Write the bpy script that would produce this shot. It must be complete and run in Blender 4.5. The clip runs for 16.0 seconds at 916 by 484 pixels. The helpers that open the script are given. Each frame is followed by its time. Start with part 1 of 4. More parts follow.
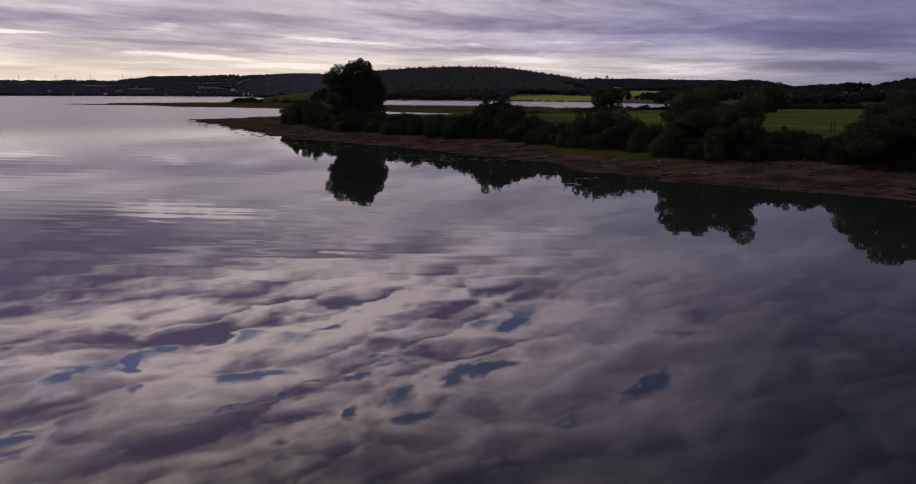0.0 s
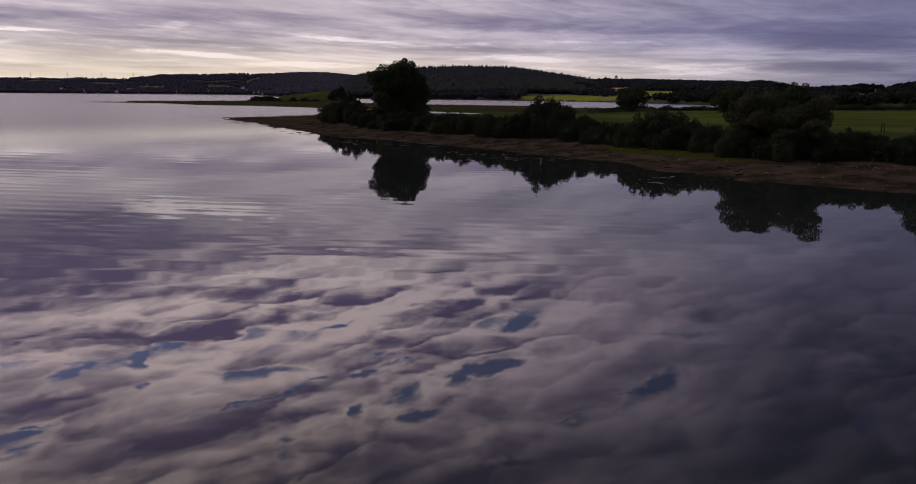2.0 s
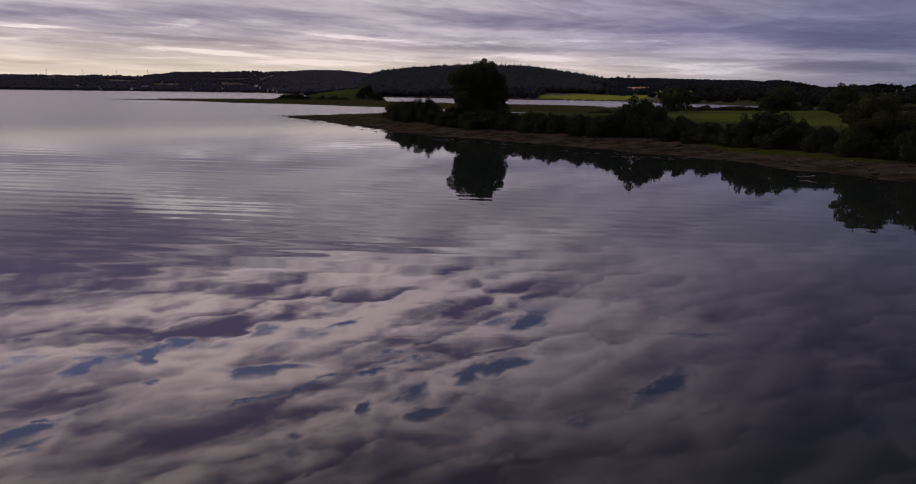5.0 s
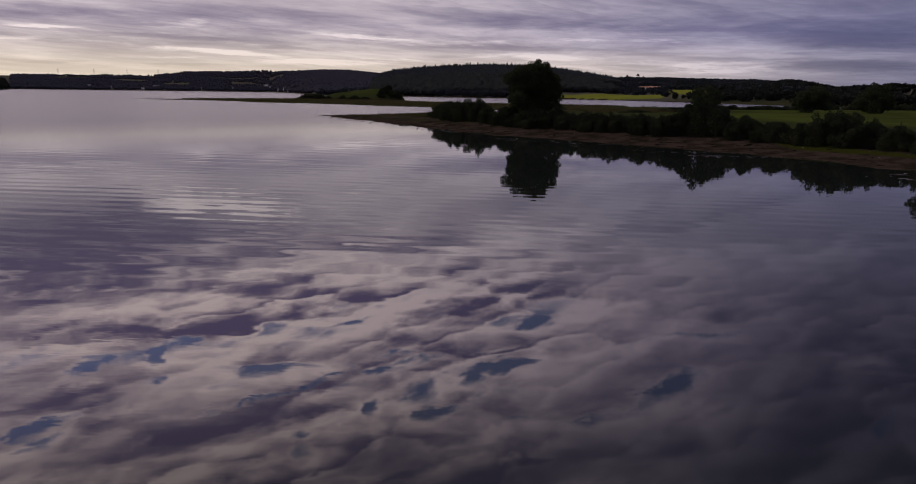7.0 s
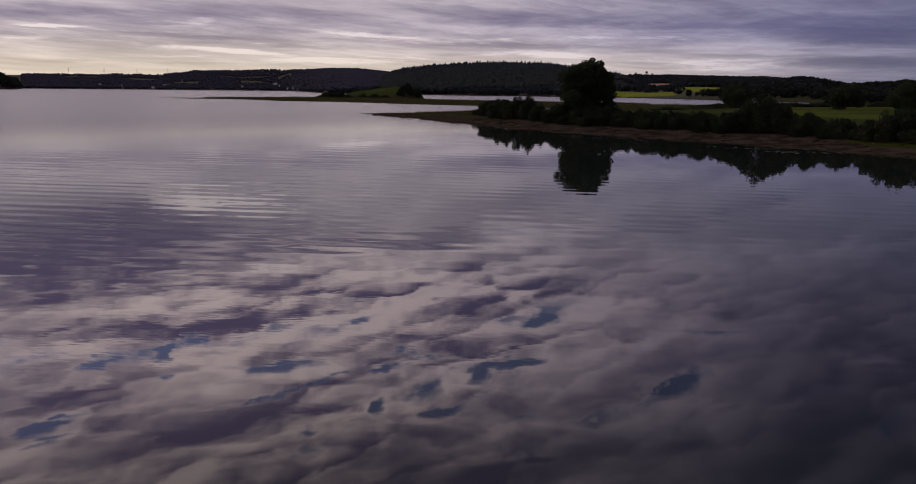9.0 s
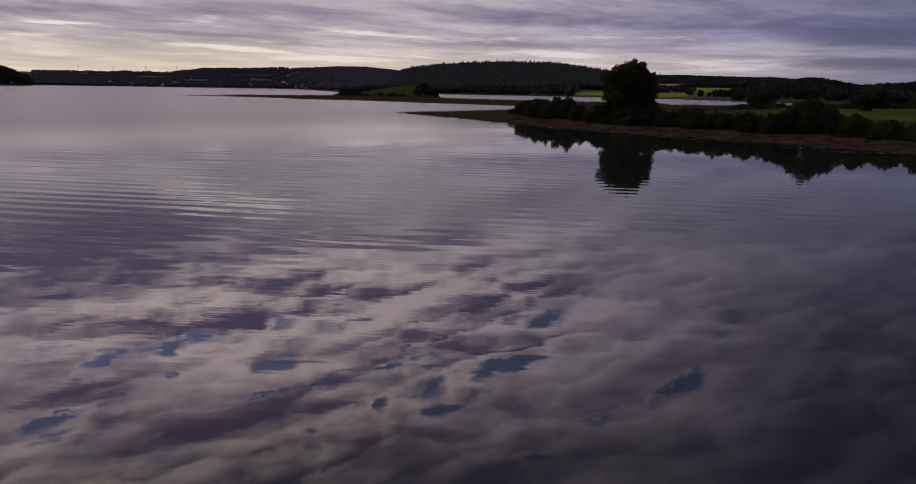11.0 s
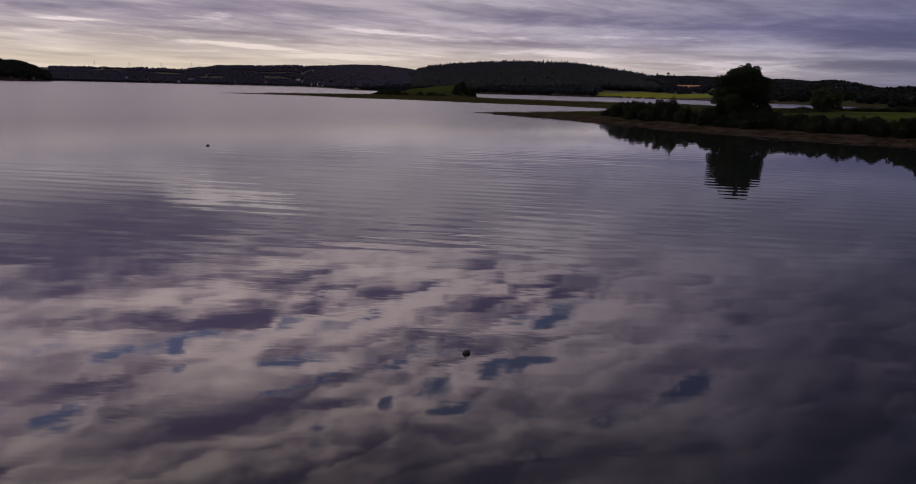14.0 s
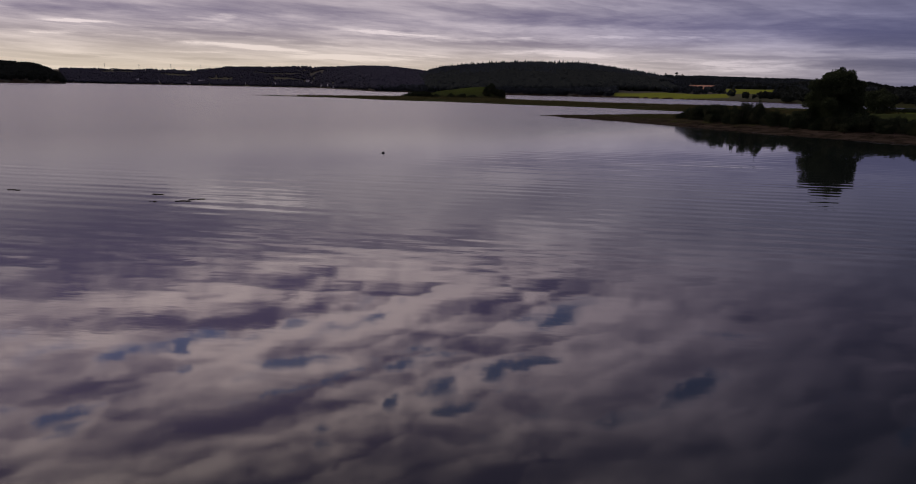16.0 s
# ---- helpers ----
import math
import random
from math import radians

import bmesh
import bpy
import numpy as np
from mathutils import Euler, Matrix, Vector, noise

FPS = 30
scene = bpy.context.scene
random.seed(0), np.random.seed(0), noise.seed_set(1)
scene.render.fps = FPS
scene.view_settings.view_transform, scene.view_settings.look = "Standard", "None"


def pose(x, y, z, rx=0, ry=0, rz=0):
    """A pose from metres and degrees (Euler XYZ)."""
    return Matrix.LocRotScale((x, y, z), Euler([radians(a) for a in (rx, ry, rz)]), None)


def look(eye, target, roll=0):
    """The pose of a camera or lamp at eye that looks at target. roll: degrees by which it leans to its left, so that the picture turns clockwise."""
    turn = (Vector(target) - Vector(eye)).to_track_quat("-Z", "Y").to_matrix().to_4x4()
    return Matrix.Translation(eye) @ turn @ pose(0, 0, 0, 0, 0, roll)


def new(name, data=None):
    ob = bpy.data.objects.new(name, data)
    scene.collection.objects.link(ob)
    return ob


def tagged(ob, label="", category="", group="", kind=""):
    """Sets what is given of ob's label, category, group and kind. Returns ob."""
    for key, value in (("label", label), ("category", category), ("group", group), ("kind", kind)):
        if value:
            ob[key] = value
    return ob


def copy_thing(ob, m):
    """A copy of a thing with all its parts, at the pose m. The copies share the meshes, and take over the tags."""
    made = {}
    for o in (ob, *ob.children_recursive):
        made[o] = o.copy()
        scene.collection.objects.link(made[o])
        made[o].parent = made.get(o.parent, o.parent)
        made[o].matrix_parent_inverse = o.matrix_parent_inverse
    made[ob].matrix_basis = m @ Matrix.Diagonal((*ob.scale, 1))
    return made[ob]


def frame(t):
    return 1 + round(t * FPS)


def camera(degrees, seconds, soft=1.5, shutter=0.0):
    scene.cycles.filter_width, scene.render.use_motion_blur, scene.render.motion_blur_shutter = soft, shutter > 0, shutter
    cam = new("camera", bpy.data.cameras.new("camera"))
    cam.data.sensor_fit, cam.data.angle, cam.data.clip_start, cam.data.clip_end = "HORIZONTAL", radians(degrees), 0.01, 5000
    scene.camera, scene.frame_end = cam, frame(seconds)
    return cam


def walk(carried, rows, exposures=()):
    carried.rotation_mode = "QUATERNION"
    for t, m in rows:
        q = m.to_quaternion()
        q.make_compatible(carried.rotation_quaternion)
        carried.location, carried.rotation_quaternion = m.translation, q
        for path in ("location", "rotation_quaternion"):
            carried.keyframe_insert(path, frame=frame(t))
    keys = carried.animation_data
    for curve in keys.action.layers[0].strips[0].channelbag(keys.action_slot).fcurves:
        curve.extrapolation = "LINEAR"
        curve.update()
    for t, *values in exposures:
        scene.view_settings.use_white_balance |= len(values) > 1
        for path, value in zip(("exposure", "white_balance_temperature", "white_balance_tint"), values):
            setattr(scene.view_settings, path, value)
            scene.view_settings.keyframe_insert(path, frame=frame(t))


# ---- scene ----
# Seconds, x, y, z in metres, yaw, pitch and lean to the right in degrees.
cam = camera(65.0, 16.0, soft=1.0)
ROWS = [
    (0.0, 0.00, 0.00, 6.50, -0.00, -11.46, -0.35),
    (0.5, -1.23, -0.43, 6.50, 0.10, -11.47, -0.41),
    (1.0, -2.68, -0.86, 6.51, 0.24, -11.48, -0.48),
    (1.5, -4.32, -1.29, 6.53, 0.39, -11.49, -0.54),
    (2.0, -6.15, -1.74, 6.55, 0.54, -11.52, -0.61),
    (2.5, -8.12, -2.21, 6.57, 0.69, -11.54, -0.67),
    (3.0, -10.17, -2.69, 6.59, 0.81, -11.55, -0.72),
    (3.5, -12.31, -3.20, 6.60, 0.93, -11.56, -0.76),
    (4.0, -14.46, -3.70, 6.60, 1.03, -11.59, -0.78),
    (6.5, -24.66, -6.56, 6.60, 1.63, -11.68, -0.86),
    (7.0, -27.08, -7.28, 6.60, 1.79, -11.70, -0.82),
    (7.5, -29.53, -8.03, 6.59, 1.96, -11.75, -0.77),
    (8.0, -31.88, -8.80, 6.58, 2.11, -11.79, -0.72),
    (8.5, -34.04, -9.61, 6.57, 2.22, -11.83, -0.67),
    (9.0, -36.06, -10.44, 6.56, 2.31, -11.86, -0.63),
    (11.5, -45.88, -14.67, 6.51, 2.81, -11.94, -1.09),
    (12.0, -49.01, -15.41, 6.53, 2.90, -11.94, -1.19),
    (12.5, -52.35, -16.15, 6.54, 2.99, -11.95, -1.29),
    (13.0, -55.99, -16.87, 6.56, 3.09, -11.95, -1.37),
    (13.5, -59.87, -17.59, 6.58, 3.19, -11.98, -1.43),
    (14.0, -63.99, -18.29, 6.61, 3.28, -12.02, -1.46),
    (14.5, -68.31, -18.98, 6.67, 3.38, -12.06, -1.45),
    (15.0, -72.79, -19.67, 6.76, 3.49, -12.06, -1.42),
    (15.5, -77.35, -20.36, 6.88, 3.58, -12.03, -1.35),
    (16.0, -81.96, -21.05, 7.02, 3.66, -12.00, -1.27),
]
EXPOSURES = [(0.0, 0.13), (1.5, 0.05), (4.0, -0.04), (9.0, -0.15), (16.0, -0.22)]
walk(cam, [(t, pose(x, y, z, 90 + pitch, 0, yaw) @ pose(0, 0, 0, 0, 0, -lean)) for t, x, y, z, yaw, pitch, lean in ROWS], EXPOSURES)

# ---- world, sun ----
SUN_AZ, SUN_EL, GLOW_AZ = -58.0, 9.0, -42.0


def nodes_of(tree):
    """A short way to add nodes: returns add(kind, inputs, **settings) and link."""
    def add(kind, ins=None, **settings):
        n = tree.nodes.new(kind)
        for key, value in settings.items():
            if key == "operation":
                n.operation = value
            elif key == "use_clamp":
                n.use_clamp = value
            elif key == "interpolation_type":
                n.interpolation_type = value
            elif key == "data_type":
                n.data_type = value
            elif key == "blend_type":
                n.blend_type = value
            elif key == "vector_type":
                n.vector_type = value
            elif key == "feature":
                n.feature = value
            elif key == "voronoi_dimensions":
                n.voronoi_dimensions = value
            elif key == "bands_direction":
                n.bands_direction = value
            elif key == "attribute_name":
                n.attribute_name = value
        for key, value in (ins or {}).items():
            if isinstance(value, bpy.types.NodeSocket):
                tree.links.new(value, n.inputs[key])
            else:
                n.inputs[key].default_value = value
        return n
    return add


def maths(add, op, a, b=0.0, c=0.0, clamp=False):
    return add("ShaderNodeMath", {0: a, 1: b, 2: c}, operation=op, use_clamp=clamp).outputs[0]


def spread(add, value, lo, hi, to_lo=0.0, to_hi=1.0, smooth=True):
    return add("ShaderNodeMapRange", {0: value, 1: lo, 2: hi, 3: to_lo, 4: to_hi},
               interpolation_type="SMOOTHSTEP" if smooth else "LINEAR").outputs[0]


def blend(add, fac, a, b, mode="MIX"):
    n = add("ShaderNodeMix", data_type="RGBA", blend_type=mode)
    for key, value in ((0, fac), (6, a), (7, b)):
        if isinstance(value, bpy.types.NodeSocket):
            n.id_data.links.new(value, n.inputs[key])
        else:
            n.inputs[key].default_value = value
    return n.outputs[2]


def grain(add, vector, scale, detail=5.0, rough=0.55, distort=0.0):
    return add("ShaderNodeTexNoise", {"Vector": vector, "Scale": scale, "Detail": detail, "Roughness": rough, "Distortion": distort})


# Placed cloud forms: azimuth, height, half width and half height in degrees, slant, weight.
GAPS = [(-24.9, 17.7, 0.9, 0.70, 6), (-23.2, 18.5, 1.1, 0.41, 1), (-25.7, 19.7, 0.6, 0.88, 7), (-30.1, 19.3, 1.8, 0.40, -15), (-31.1, 20.4, 1.3, 0.34, -7), (-34.5, 23.7, 1.8, 0.89, -9),
        (-32.2, 22.8, 3.2, 0.30, -11), (-17.2, 23.2, 2.3, 0.48, -12), (-21.2, 23.9, 2.2, 0.32, -13), (-12.9, 22.5, 2.9, 0.28, -5), (-9.1, 21.8, 2.0, 0.33, 1), (-4.1, 24.4, 1.9, 1.70, 0),
        (-8.6, 25.7, 0.7, 1.10, 2), (-6.1, 20.9, 2.9, 0.43, -11), (4.6, 17.9, 1.1, 0.94, -3), (2.2, 20.7, 2.5, 0.48, -10), (-0.6, 22.6, 1.2, 0.93, -1), (-11.4, 17.1, 1.0, 0.48, 2),
        (-14.8, 27.6, 1.0, 1.24, 4), (14.7, 22.0, 2.4, 0.41, -18, 0.7)]
BRIGHT = [(-23.4, 21.5, 3.5, 2.15, -14, 0.22), (-17.0, 18.1, 3.7, 1.26, -16, 0.23), (-12.8, 18.6, 2.4, 1.13, 2, 0.14), (-19.0, 21.5, 3.2, 1.98, -15, 0.12), (-11.0, 24.3, 2.9, 1.23, -7, 0.12), (6.7, 21.9, 3.8, 1.78, -18, 0.17),
          (9.8, 18.7, 2.1, 1.57, -5, 0.16), (-27.2, 16.1, 2.9, 0.63, -7, 0.19), (-31.5, 16.2, 2.7, 0.41, -3, 0.20), (-6.1, 17.0, 3.4, 0.65, -14, 0.06), (-35.4, 25.4, 2.9, 0.61, -6, 0.28), (-29.5, 24.1, 2.4, 0.73, -10, 0.22),
          (17.1, 23.3, 3.3, 0.59, -16, 0.16), (26.5, 11.1, 2.5, 1.07, -1, 0.16), (-20.5, 8.6, 4.4, 0.30, 4, 1.1)]
PALE = [(-23.5, 7.9, 2.4, 0.2, 2, 0.7), (-16.6, 9.3, 2.0, 0.16, 3, 0.5), (16.2, 12.6, 3.0, 1.06, -5, 0.18), (-4.7, 14.2, 2.2, 1.67, 0, 0.04), (1.9, 10.8, 2.1, 1.21, -2, 0.21), (28.9, 18.5, 2.5, 0.88, 5, 0.16), (-32.0, 6.0, 2.2, 0.48, -2, 0.24), (-11.7, 12.0, 6.6, 0.46, -7, 0.08),
        (-8.9, 9.5, 7.5, 0.46, -4, 0.13), (21.1, 11.3, 2.0, 0.6, -6, 0.13), (-22.0, 19.1, 2.6, 0.88, -15, 0.24), (-0.3, 18.5, 2.9, 0.64, -2, 0.16)]
DARK = [(-32.0, 21.6, 3.7, 0.56, -3, -0.26), (-33.7, 19.3, 3.0, 0.63, 1, -0.19), (-21.9, 25.3, 5.0, 0.92, -3, -0.14), (-26.8, 26.6, 3.0, 0.72, 4, -0.23), (-8.6, 28.5, 3.5, 1.43, 1, -0.15), (-13.7, 16.3, 3.8, 0.41, -6, -0.17),
        (-26.8, 15.3, 2.0, 0.38, -3, -0.14), (-6.6, 18.8, 4.1, 0.41, -11, -0.15), (21.7, 17.2, 6.6, 2.94, -9, -0.13), (6.3, 24.1, 4.8, 0.7, -12, -0.14), (11.8, 27.5, 3.8, 1.17, -7, -0.13), (-31.6, 13.4, 6.2, 0.65, -3, -0.11),
        (-16.3, 13.2, 7.9, 1.17, -4, -0.11), (-28.7, 10.3, 6.8, 0.67, -2, -0.12), (-16.0, 27.4, 4.8, 0.6, -6, -0.11), (28.5, 15.0, 3.2, 3.59, -10, -0.11)]
DIM = [(-7.0, 14.8, 9.0, 1.6, -4, -0.14), (30.0, 22.0, 9.0, 7.0, 0, -0.12), (-32.0, 10.6, 10.0, 3.6, 0, -0.34), (-27.0, 11.5, 14.0, 2.4, 0, -0.26), (9.0, 28.6, 13.9, 1.24, -8, -0.17), (28.5, 24.2, 5.5, 2.27, -14, -0.20), (17.3, 25.9, 1.8, 1.03, -9, -0.21), (25.7, 20.8, 2.3, 0.8, -11, -0.17), (6.4, 15.8, 2.8, 0.46, -3, -0.17), (-6.1, 12.1, 5.7, 0.65, -6, -0.14),
       (12.4, 8.4, 12.3, 1.17, -4, -0.11), (-3.2, 15.8, 2.9, 0.37, -6, -0.14)]
STREAKS = [(-25.8, 3.0, 3.9, 0.18, -2, 0.80), (-19.1, 2.7, 3.3, 0.15, -3, 0.64), (-23.4, 4.5, 2.0, 0.16, 0, 0.72), (-21.4, 4.8, 0.8, 0.16, 2, 0.58), (-31.1, 4.0, 2.1, 0.11, 1, 0.60), (-24.3, 2.2, 2.4, 0.09, 2, 0.58),
           (-32.9, 3.2, 1.7, 0.11, 0, 0.60), (-18.2, 3.4, 1.9, 0.11, -1, 0.48), (-8.3, 4.0, 3.6, 0.17, -3, 0.74), (-4.3, 3.6, 2.7, 0.13, -2, 0.52), (-10.5, 2.2, 5.4, 0.22, 1, 0.60), (-0.7, 3.8, 2.7, 0.13, 1, 0.44),
           (3.4, 2.8, 4.4, 0.22, -1, 0.58), (13.8, 2.1, 7.6, 0.38, 0, 0.74), (13.3, 4.0, 1.7, 0.12, 0, 0.48), (7.7, 4.1, 1.7, 0.11, 0, 0.44)]
BANDS = [(21.0, 2.9, 1.7, 0.16, -1, 0.29), (-19.0, 5.6, 10.7, 0.45, 1, -0.27), (7.2, 5.6, 9.2, 0.5, -1, -0.29), (25.2, 4.4, 5.4, 0.92, -2, -0.48), (-30.6, 1.7, 1.8, 0.1, 2, -0.31), (-22.0, 1.8, 2.9, 0.08, 1, -0.28),
         (10.7, 4.9, 8.9, 0.25, -1, -0.22), (2.9, 3.4, 7.0, 0.17, -1, -0.27), (-25.0, 3.7, 5.9, 0.16, -1, -0.27), (-14.0, 3.1, 2.6, 0.13, -2, -0.22), (25.5, 2.2, 4.1, 0.39, 0, -0.34), (-31.7, 5.0, 4.2, 0.3, 1, -0.17)]


def build_world():
    world = bpy.data.worlds.new("evening_sky")
    scene.world = world
    world.use_nodes = True
    tree = world.node_tree
    tree.nodes.clear()
    add = nodes_of(tree)
    way = add("ShaderNodeTexCoord").outputs["Generated"]
    xyz = add("ShaderNodeSeparateXYZ", {0: way})
    x, y, z = xyz.outputs
    up = maths(add, "MAXIMUM", z, 0.0)
    # The cloud layer is a flat sheet overhead, so it draws together towards the horizon.
    deep = maths(add, "ADD", up, 0.11)
    u, v = maths(add, "DIVIDE", x, deep), maths(add, "DIVIDE", y, deep)
    sheet = add("ShaderNodeCombineXYZ", {0: u, 1: v, 2: 0.0}).outputs[0]
    turned = add("ShaderNodeMapping", {"Vector": sheet, "Rotation": (0, 0, radians(36)), "Scale": (1.5, 0.85, 1.0), "Location": (3.1, 1.7, 0.0)}, vector_type="TEXTURE").outputs[0]
    puff = grain(add, turned, 2.9, 9.0, 0.60, 0.30).outputs[0]
    # The same clouds a step nearer to the sun: the difference lights their sunward edges.
    nearer = add("ShaderNodeVectorMath", {0: turned, 1: (-0.03, 0.10, 0.0)}, operation="ADD").outputs[0]
    sunward = grain(add, nearer, 2.9, 9.0, 0.60, 0.30).outputs[0]
    # Smaller lumps, less drawn out, lit from the same side.
    lumpy = add("ShaderNodeMapping", {"Vector": sheet, "Rotation": (0, 0, radians(30)), "Scale": (1.15, 0.9, 1.0), "Location": (0.4, 2.2, 0.0)}, vector_type="TEXTURE").outputs[0]
    lump = grain(add, lumpy, 4.6, 8.0, 0.62, 0.5).outputs[0]
    lump_sunward = grain(add, add("ShaderNodeVectorMath", {0: lumpy, 1: (-0.02, 0.07, 0.0)}, operation="ADD").outputs[0], 4.6, 8.0, 0.62, 0.5).outputs[0]
    bank = grain(add, turned, 1.1, 3.0, 0.5, 0.2).outputs[0]
    # Azimuth and height in degrees, ruffled so that the placed forms get ragged edges.
    az = maths(add, "MULTIPLY", add("ShaderNodeMath", {0: x, 1: y}, operation="ARCTAN2").outputs[0], 180 / math.pi)
    el = maths(add, "MULTIPLY", maths(add, "ARCSINE", z), 180 / math.pi)
    # Long flat banks one above the other near the horizon, thinner the lower they lie.
    tilted = maths(add, "MAXIMUM", maths(add, "ADD", el, maths(add, "MULTIPLY", maths(add, "MINIMUM", az, 0.0), 0.04)), -1.5)
    layers = maths(add, "MULTIPLY", maths(add, "LOGARITHM", maths(add, "ADD", tilted, 3.4), math.e), 7.5)
    streak_way = add("ShaderNodeCombineXYZ", {0: maths(add, "MULTIPLY", az, 0.105), 1: layers, 2: maths(add, "MULTIPLY", az, 0.03)}).outputs[0]
    streak = grain(add, streak_way, 1.0, 8.0, 0.64, 0.25).outputs[0]
    ruffle = add("ShaderNodeTexNoise", {"Vector": turned, "Scale": 7.0, "Detail": 7.0, "Roughness": 0.62}).outputs["Color"]
    ruffle = add("ShaderNodeVectorMath", {0: ruffle, 1: (0.5, 0.5, 0.5)}, operation="SUBTRACT").outputs[0]
    amount = spread(add, el, 5.0, 14.0, 0.5, 5.5)
    ruffle = add("ShaderNodeVectorMath", {0: ruffle, "Scale": amount}, operation="SCALE").outputs[0]
    spot = add("ShaderNodeCombineXYZ", {0: az, 1: el, 2: 0.0}).outputs[0]
    spot = add("ShaderNodeVectorMath", {0: spot, 1: ruffle}, operation="ADD").outputs[0]
    spot = add("ShaderNodeVectorMath", {0: spot, 1: (1.0, 1.0, 0.0)}, operation="MULTIPLY").outputs[0]
    spot = add("ShaderNodeVectorMath", {0: spot, 1: (0.0, 0.0, 1.0)}, operation="ADD").outputs[0]

    def forms(rows, total):
        for a, e, w, h, slant, *weight in rows:
            c, s = math.cos(radians(slant)), math.sin(radians(slant))
            p = add("ShaderNodeVectorMath", {0: spot, 1: (c / w, s / w, -(a * c + e * s) / w)}, operation="DOT_PRODUCT").outputs["Value"]
            q = add("ShaderNodeVectorMath", {0: spot, 1: (-s / h, c / h, (a * s - e * c) / h)}, operation="DOT_PRODUCT").outputs["Value"]
            far = maths(add, "MULTIPLY_ADD", q, q, maths(add, "MULTIPLY", p, p))
            total = maths(add, "ADD", total, spread(add, far, 2.2, 0.1, 0.0, weight[0] if weight else 1.0))
        return total

    # Light falls off from the side where the sun stands behind the cloud.
    flat = maths(add, "SQRT", maths(add, "ADD", maths(add, "MULTIPLY", x, x), maths(add, "MULTIPLY", y, y)))
    sx, sy = math.sin(radians(GLOW_AZ)), math.cos(radians(GLOW_AZ))
    toward = maths(add, "DIVIDE", maths(add, "ADD", maths(add, "MULTIPLY", x, sx), maths(add, "MULTIPLY", y, sy)), maths(add, "MAXIMUM", flat, 0.01))
    # The cloud on the far side of the sky faces the low sun and is lit as well.
    glow = maths(add, "MAXIMUM", spread(add, toward, 0.2, 1.0), spread(add, toward, 0.05, -0.85, 0.0, 0.14))
    low = spread(add, up, 0.06, 0.15, 1.0, 0.0)
    # Cloud brightness: thin edges bright, thick bellies dark and violet.
    relief = maths(add, "ADD", maths(add, "MULTIPLY", maths(add, "SUBTRACT", puff, sunward), 2.0), maths(add, "MULTIPLY", maths(add, "SUBTRACT", lump, lump_sunward), 3.0))
    # Single puffs, each lit on its sunward side.
    ruffled = add("ShaderNodeVectorMath", {0: turned, 1: add("ShaderNodeVectorMath", {0: ruffle, "Scale": 0.045}, operation="SCALE").outputs[0]}, operation="ADD").outputs[0]
    rounds = maths(add, "ADD", 0.0, 0.0)
    for scale, weight in ((2.9, 3.2), (6.2, 5.6)):
        cell = add("ShaderNodeTexVoronoi", {"Vector": ruffled, "Scale": scale, "Smoothness": 0.35}, feature="SMOOTH_F1", voronoi_dimensions="2D")
        side = add("ShaderNodeVectorMath", {0: ruffled, 1: cell.outputs["Position"]}, operation="SUBTRACT").outputs[0]
        rounds = maths(add, "ADD", rounds, maths(add, "MULTIPLY", add("ShaderNodeVectorMath", {0: side, 1: (0.2, 0.98, 0.0)}, operation="DOT_PRODUCT").outputs["Value"], weight))
    thick = maths(add, "MULTIPLY", maths(add, "SUBTRACT", bank, 0.5), 1.4)
    # Thin cloud lets the light through: it is bright round the gaps.
    density = maths(add, "ADD", maths(add, "MULTIPLY", maths(add, "SUBTRACT", 0.5, puff), 1.7), maths(add, "MULTIPLY", maths(add, "SUBTRACT", 0.5, lump), 1.0))
    thin = maths(add, "ADD", 0.48, maths(add, "MULTIPLY", maths(add, "MULTIPLY", density, 0.75), spread(add, el, 11.5, 18.0, 0.2, 1.0)))
    crisp = maths(add, "MULTIPLY", maths(add, "MAXIMUM", spread(add, el, 9.5, 19.0, 0.16, 1.0), spread(add, az, -6.0, 8.0, 0.0, 0.24)), spread(add, az, -4.0, 24.0, 1.0, 0.66))
    crisp = maths(add, "MULTIPLY", crisp, spread(add, grain(add, turned, 0.8, 2.0).outputs[0], 0.38, 0.62, 0.45, 1.2))
    open_sky = forms(GAPS, 0.0)
    rim = maths(add, "MULTIPLY", maths(add, "MINIMUM", open_sky, 1.0), 0.30)
    high_light = maths(add, "ADD", maths(add, "ADD", rim, forms(BRIGHT + PALE + DARK + DIM, 0.0)), maths(add, "ADD", maths(add, "ADD", maths(add, "MULTIPLY", maths(add, "ADD", relief, rounds), crisp), thick), thin))
    broken = spread(add, streak, 0.36, 0.64, 0.10, 1.0)
    low_light = maths(add, "ADD", maths(add, "ADD", spread(add, streak, 0.22, 0.90), forms(BANDS, -0.03)), maths(add, "MULTIPLY", forms(STREAKS, 0.0), broken))
    light = add("ShaderNodeMix", {0: low, 2: high_light, 3: low_light}).outputs[0]
    light = spread(add, light, -0.36, 1.60, 0.0, 1.32, True)
    lofty = spread(add, el, 8.0, 17.0)
    dark_col = blend(add, lofty, blend(add, glow, (0.067, 0.068, 0.117, 1), (0.160, 0.134, 0.222, 1)), blend(add, glow, (0.048, 0.045, 0.095, 1), (0.136, 0.101, 0.200, 1)))
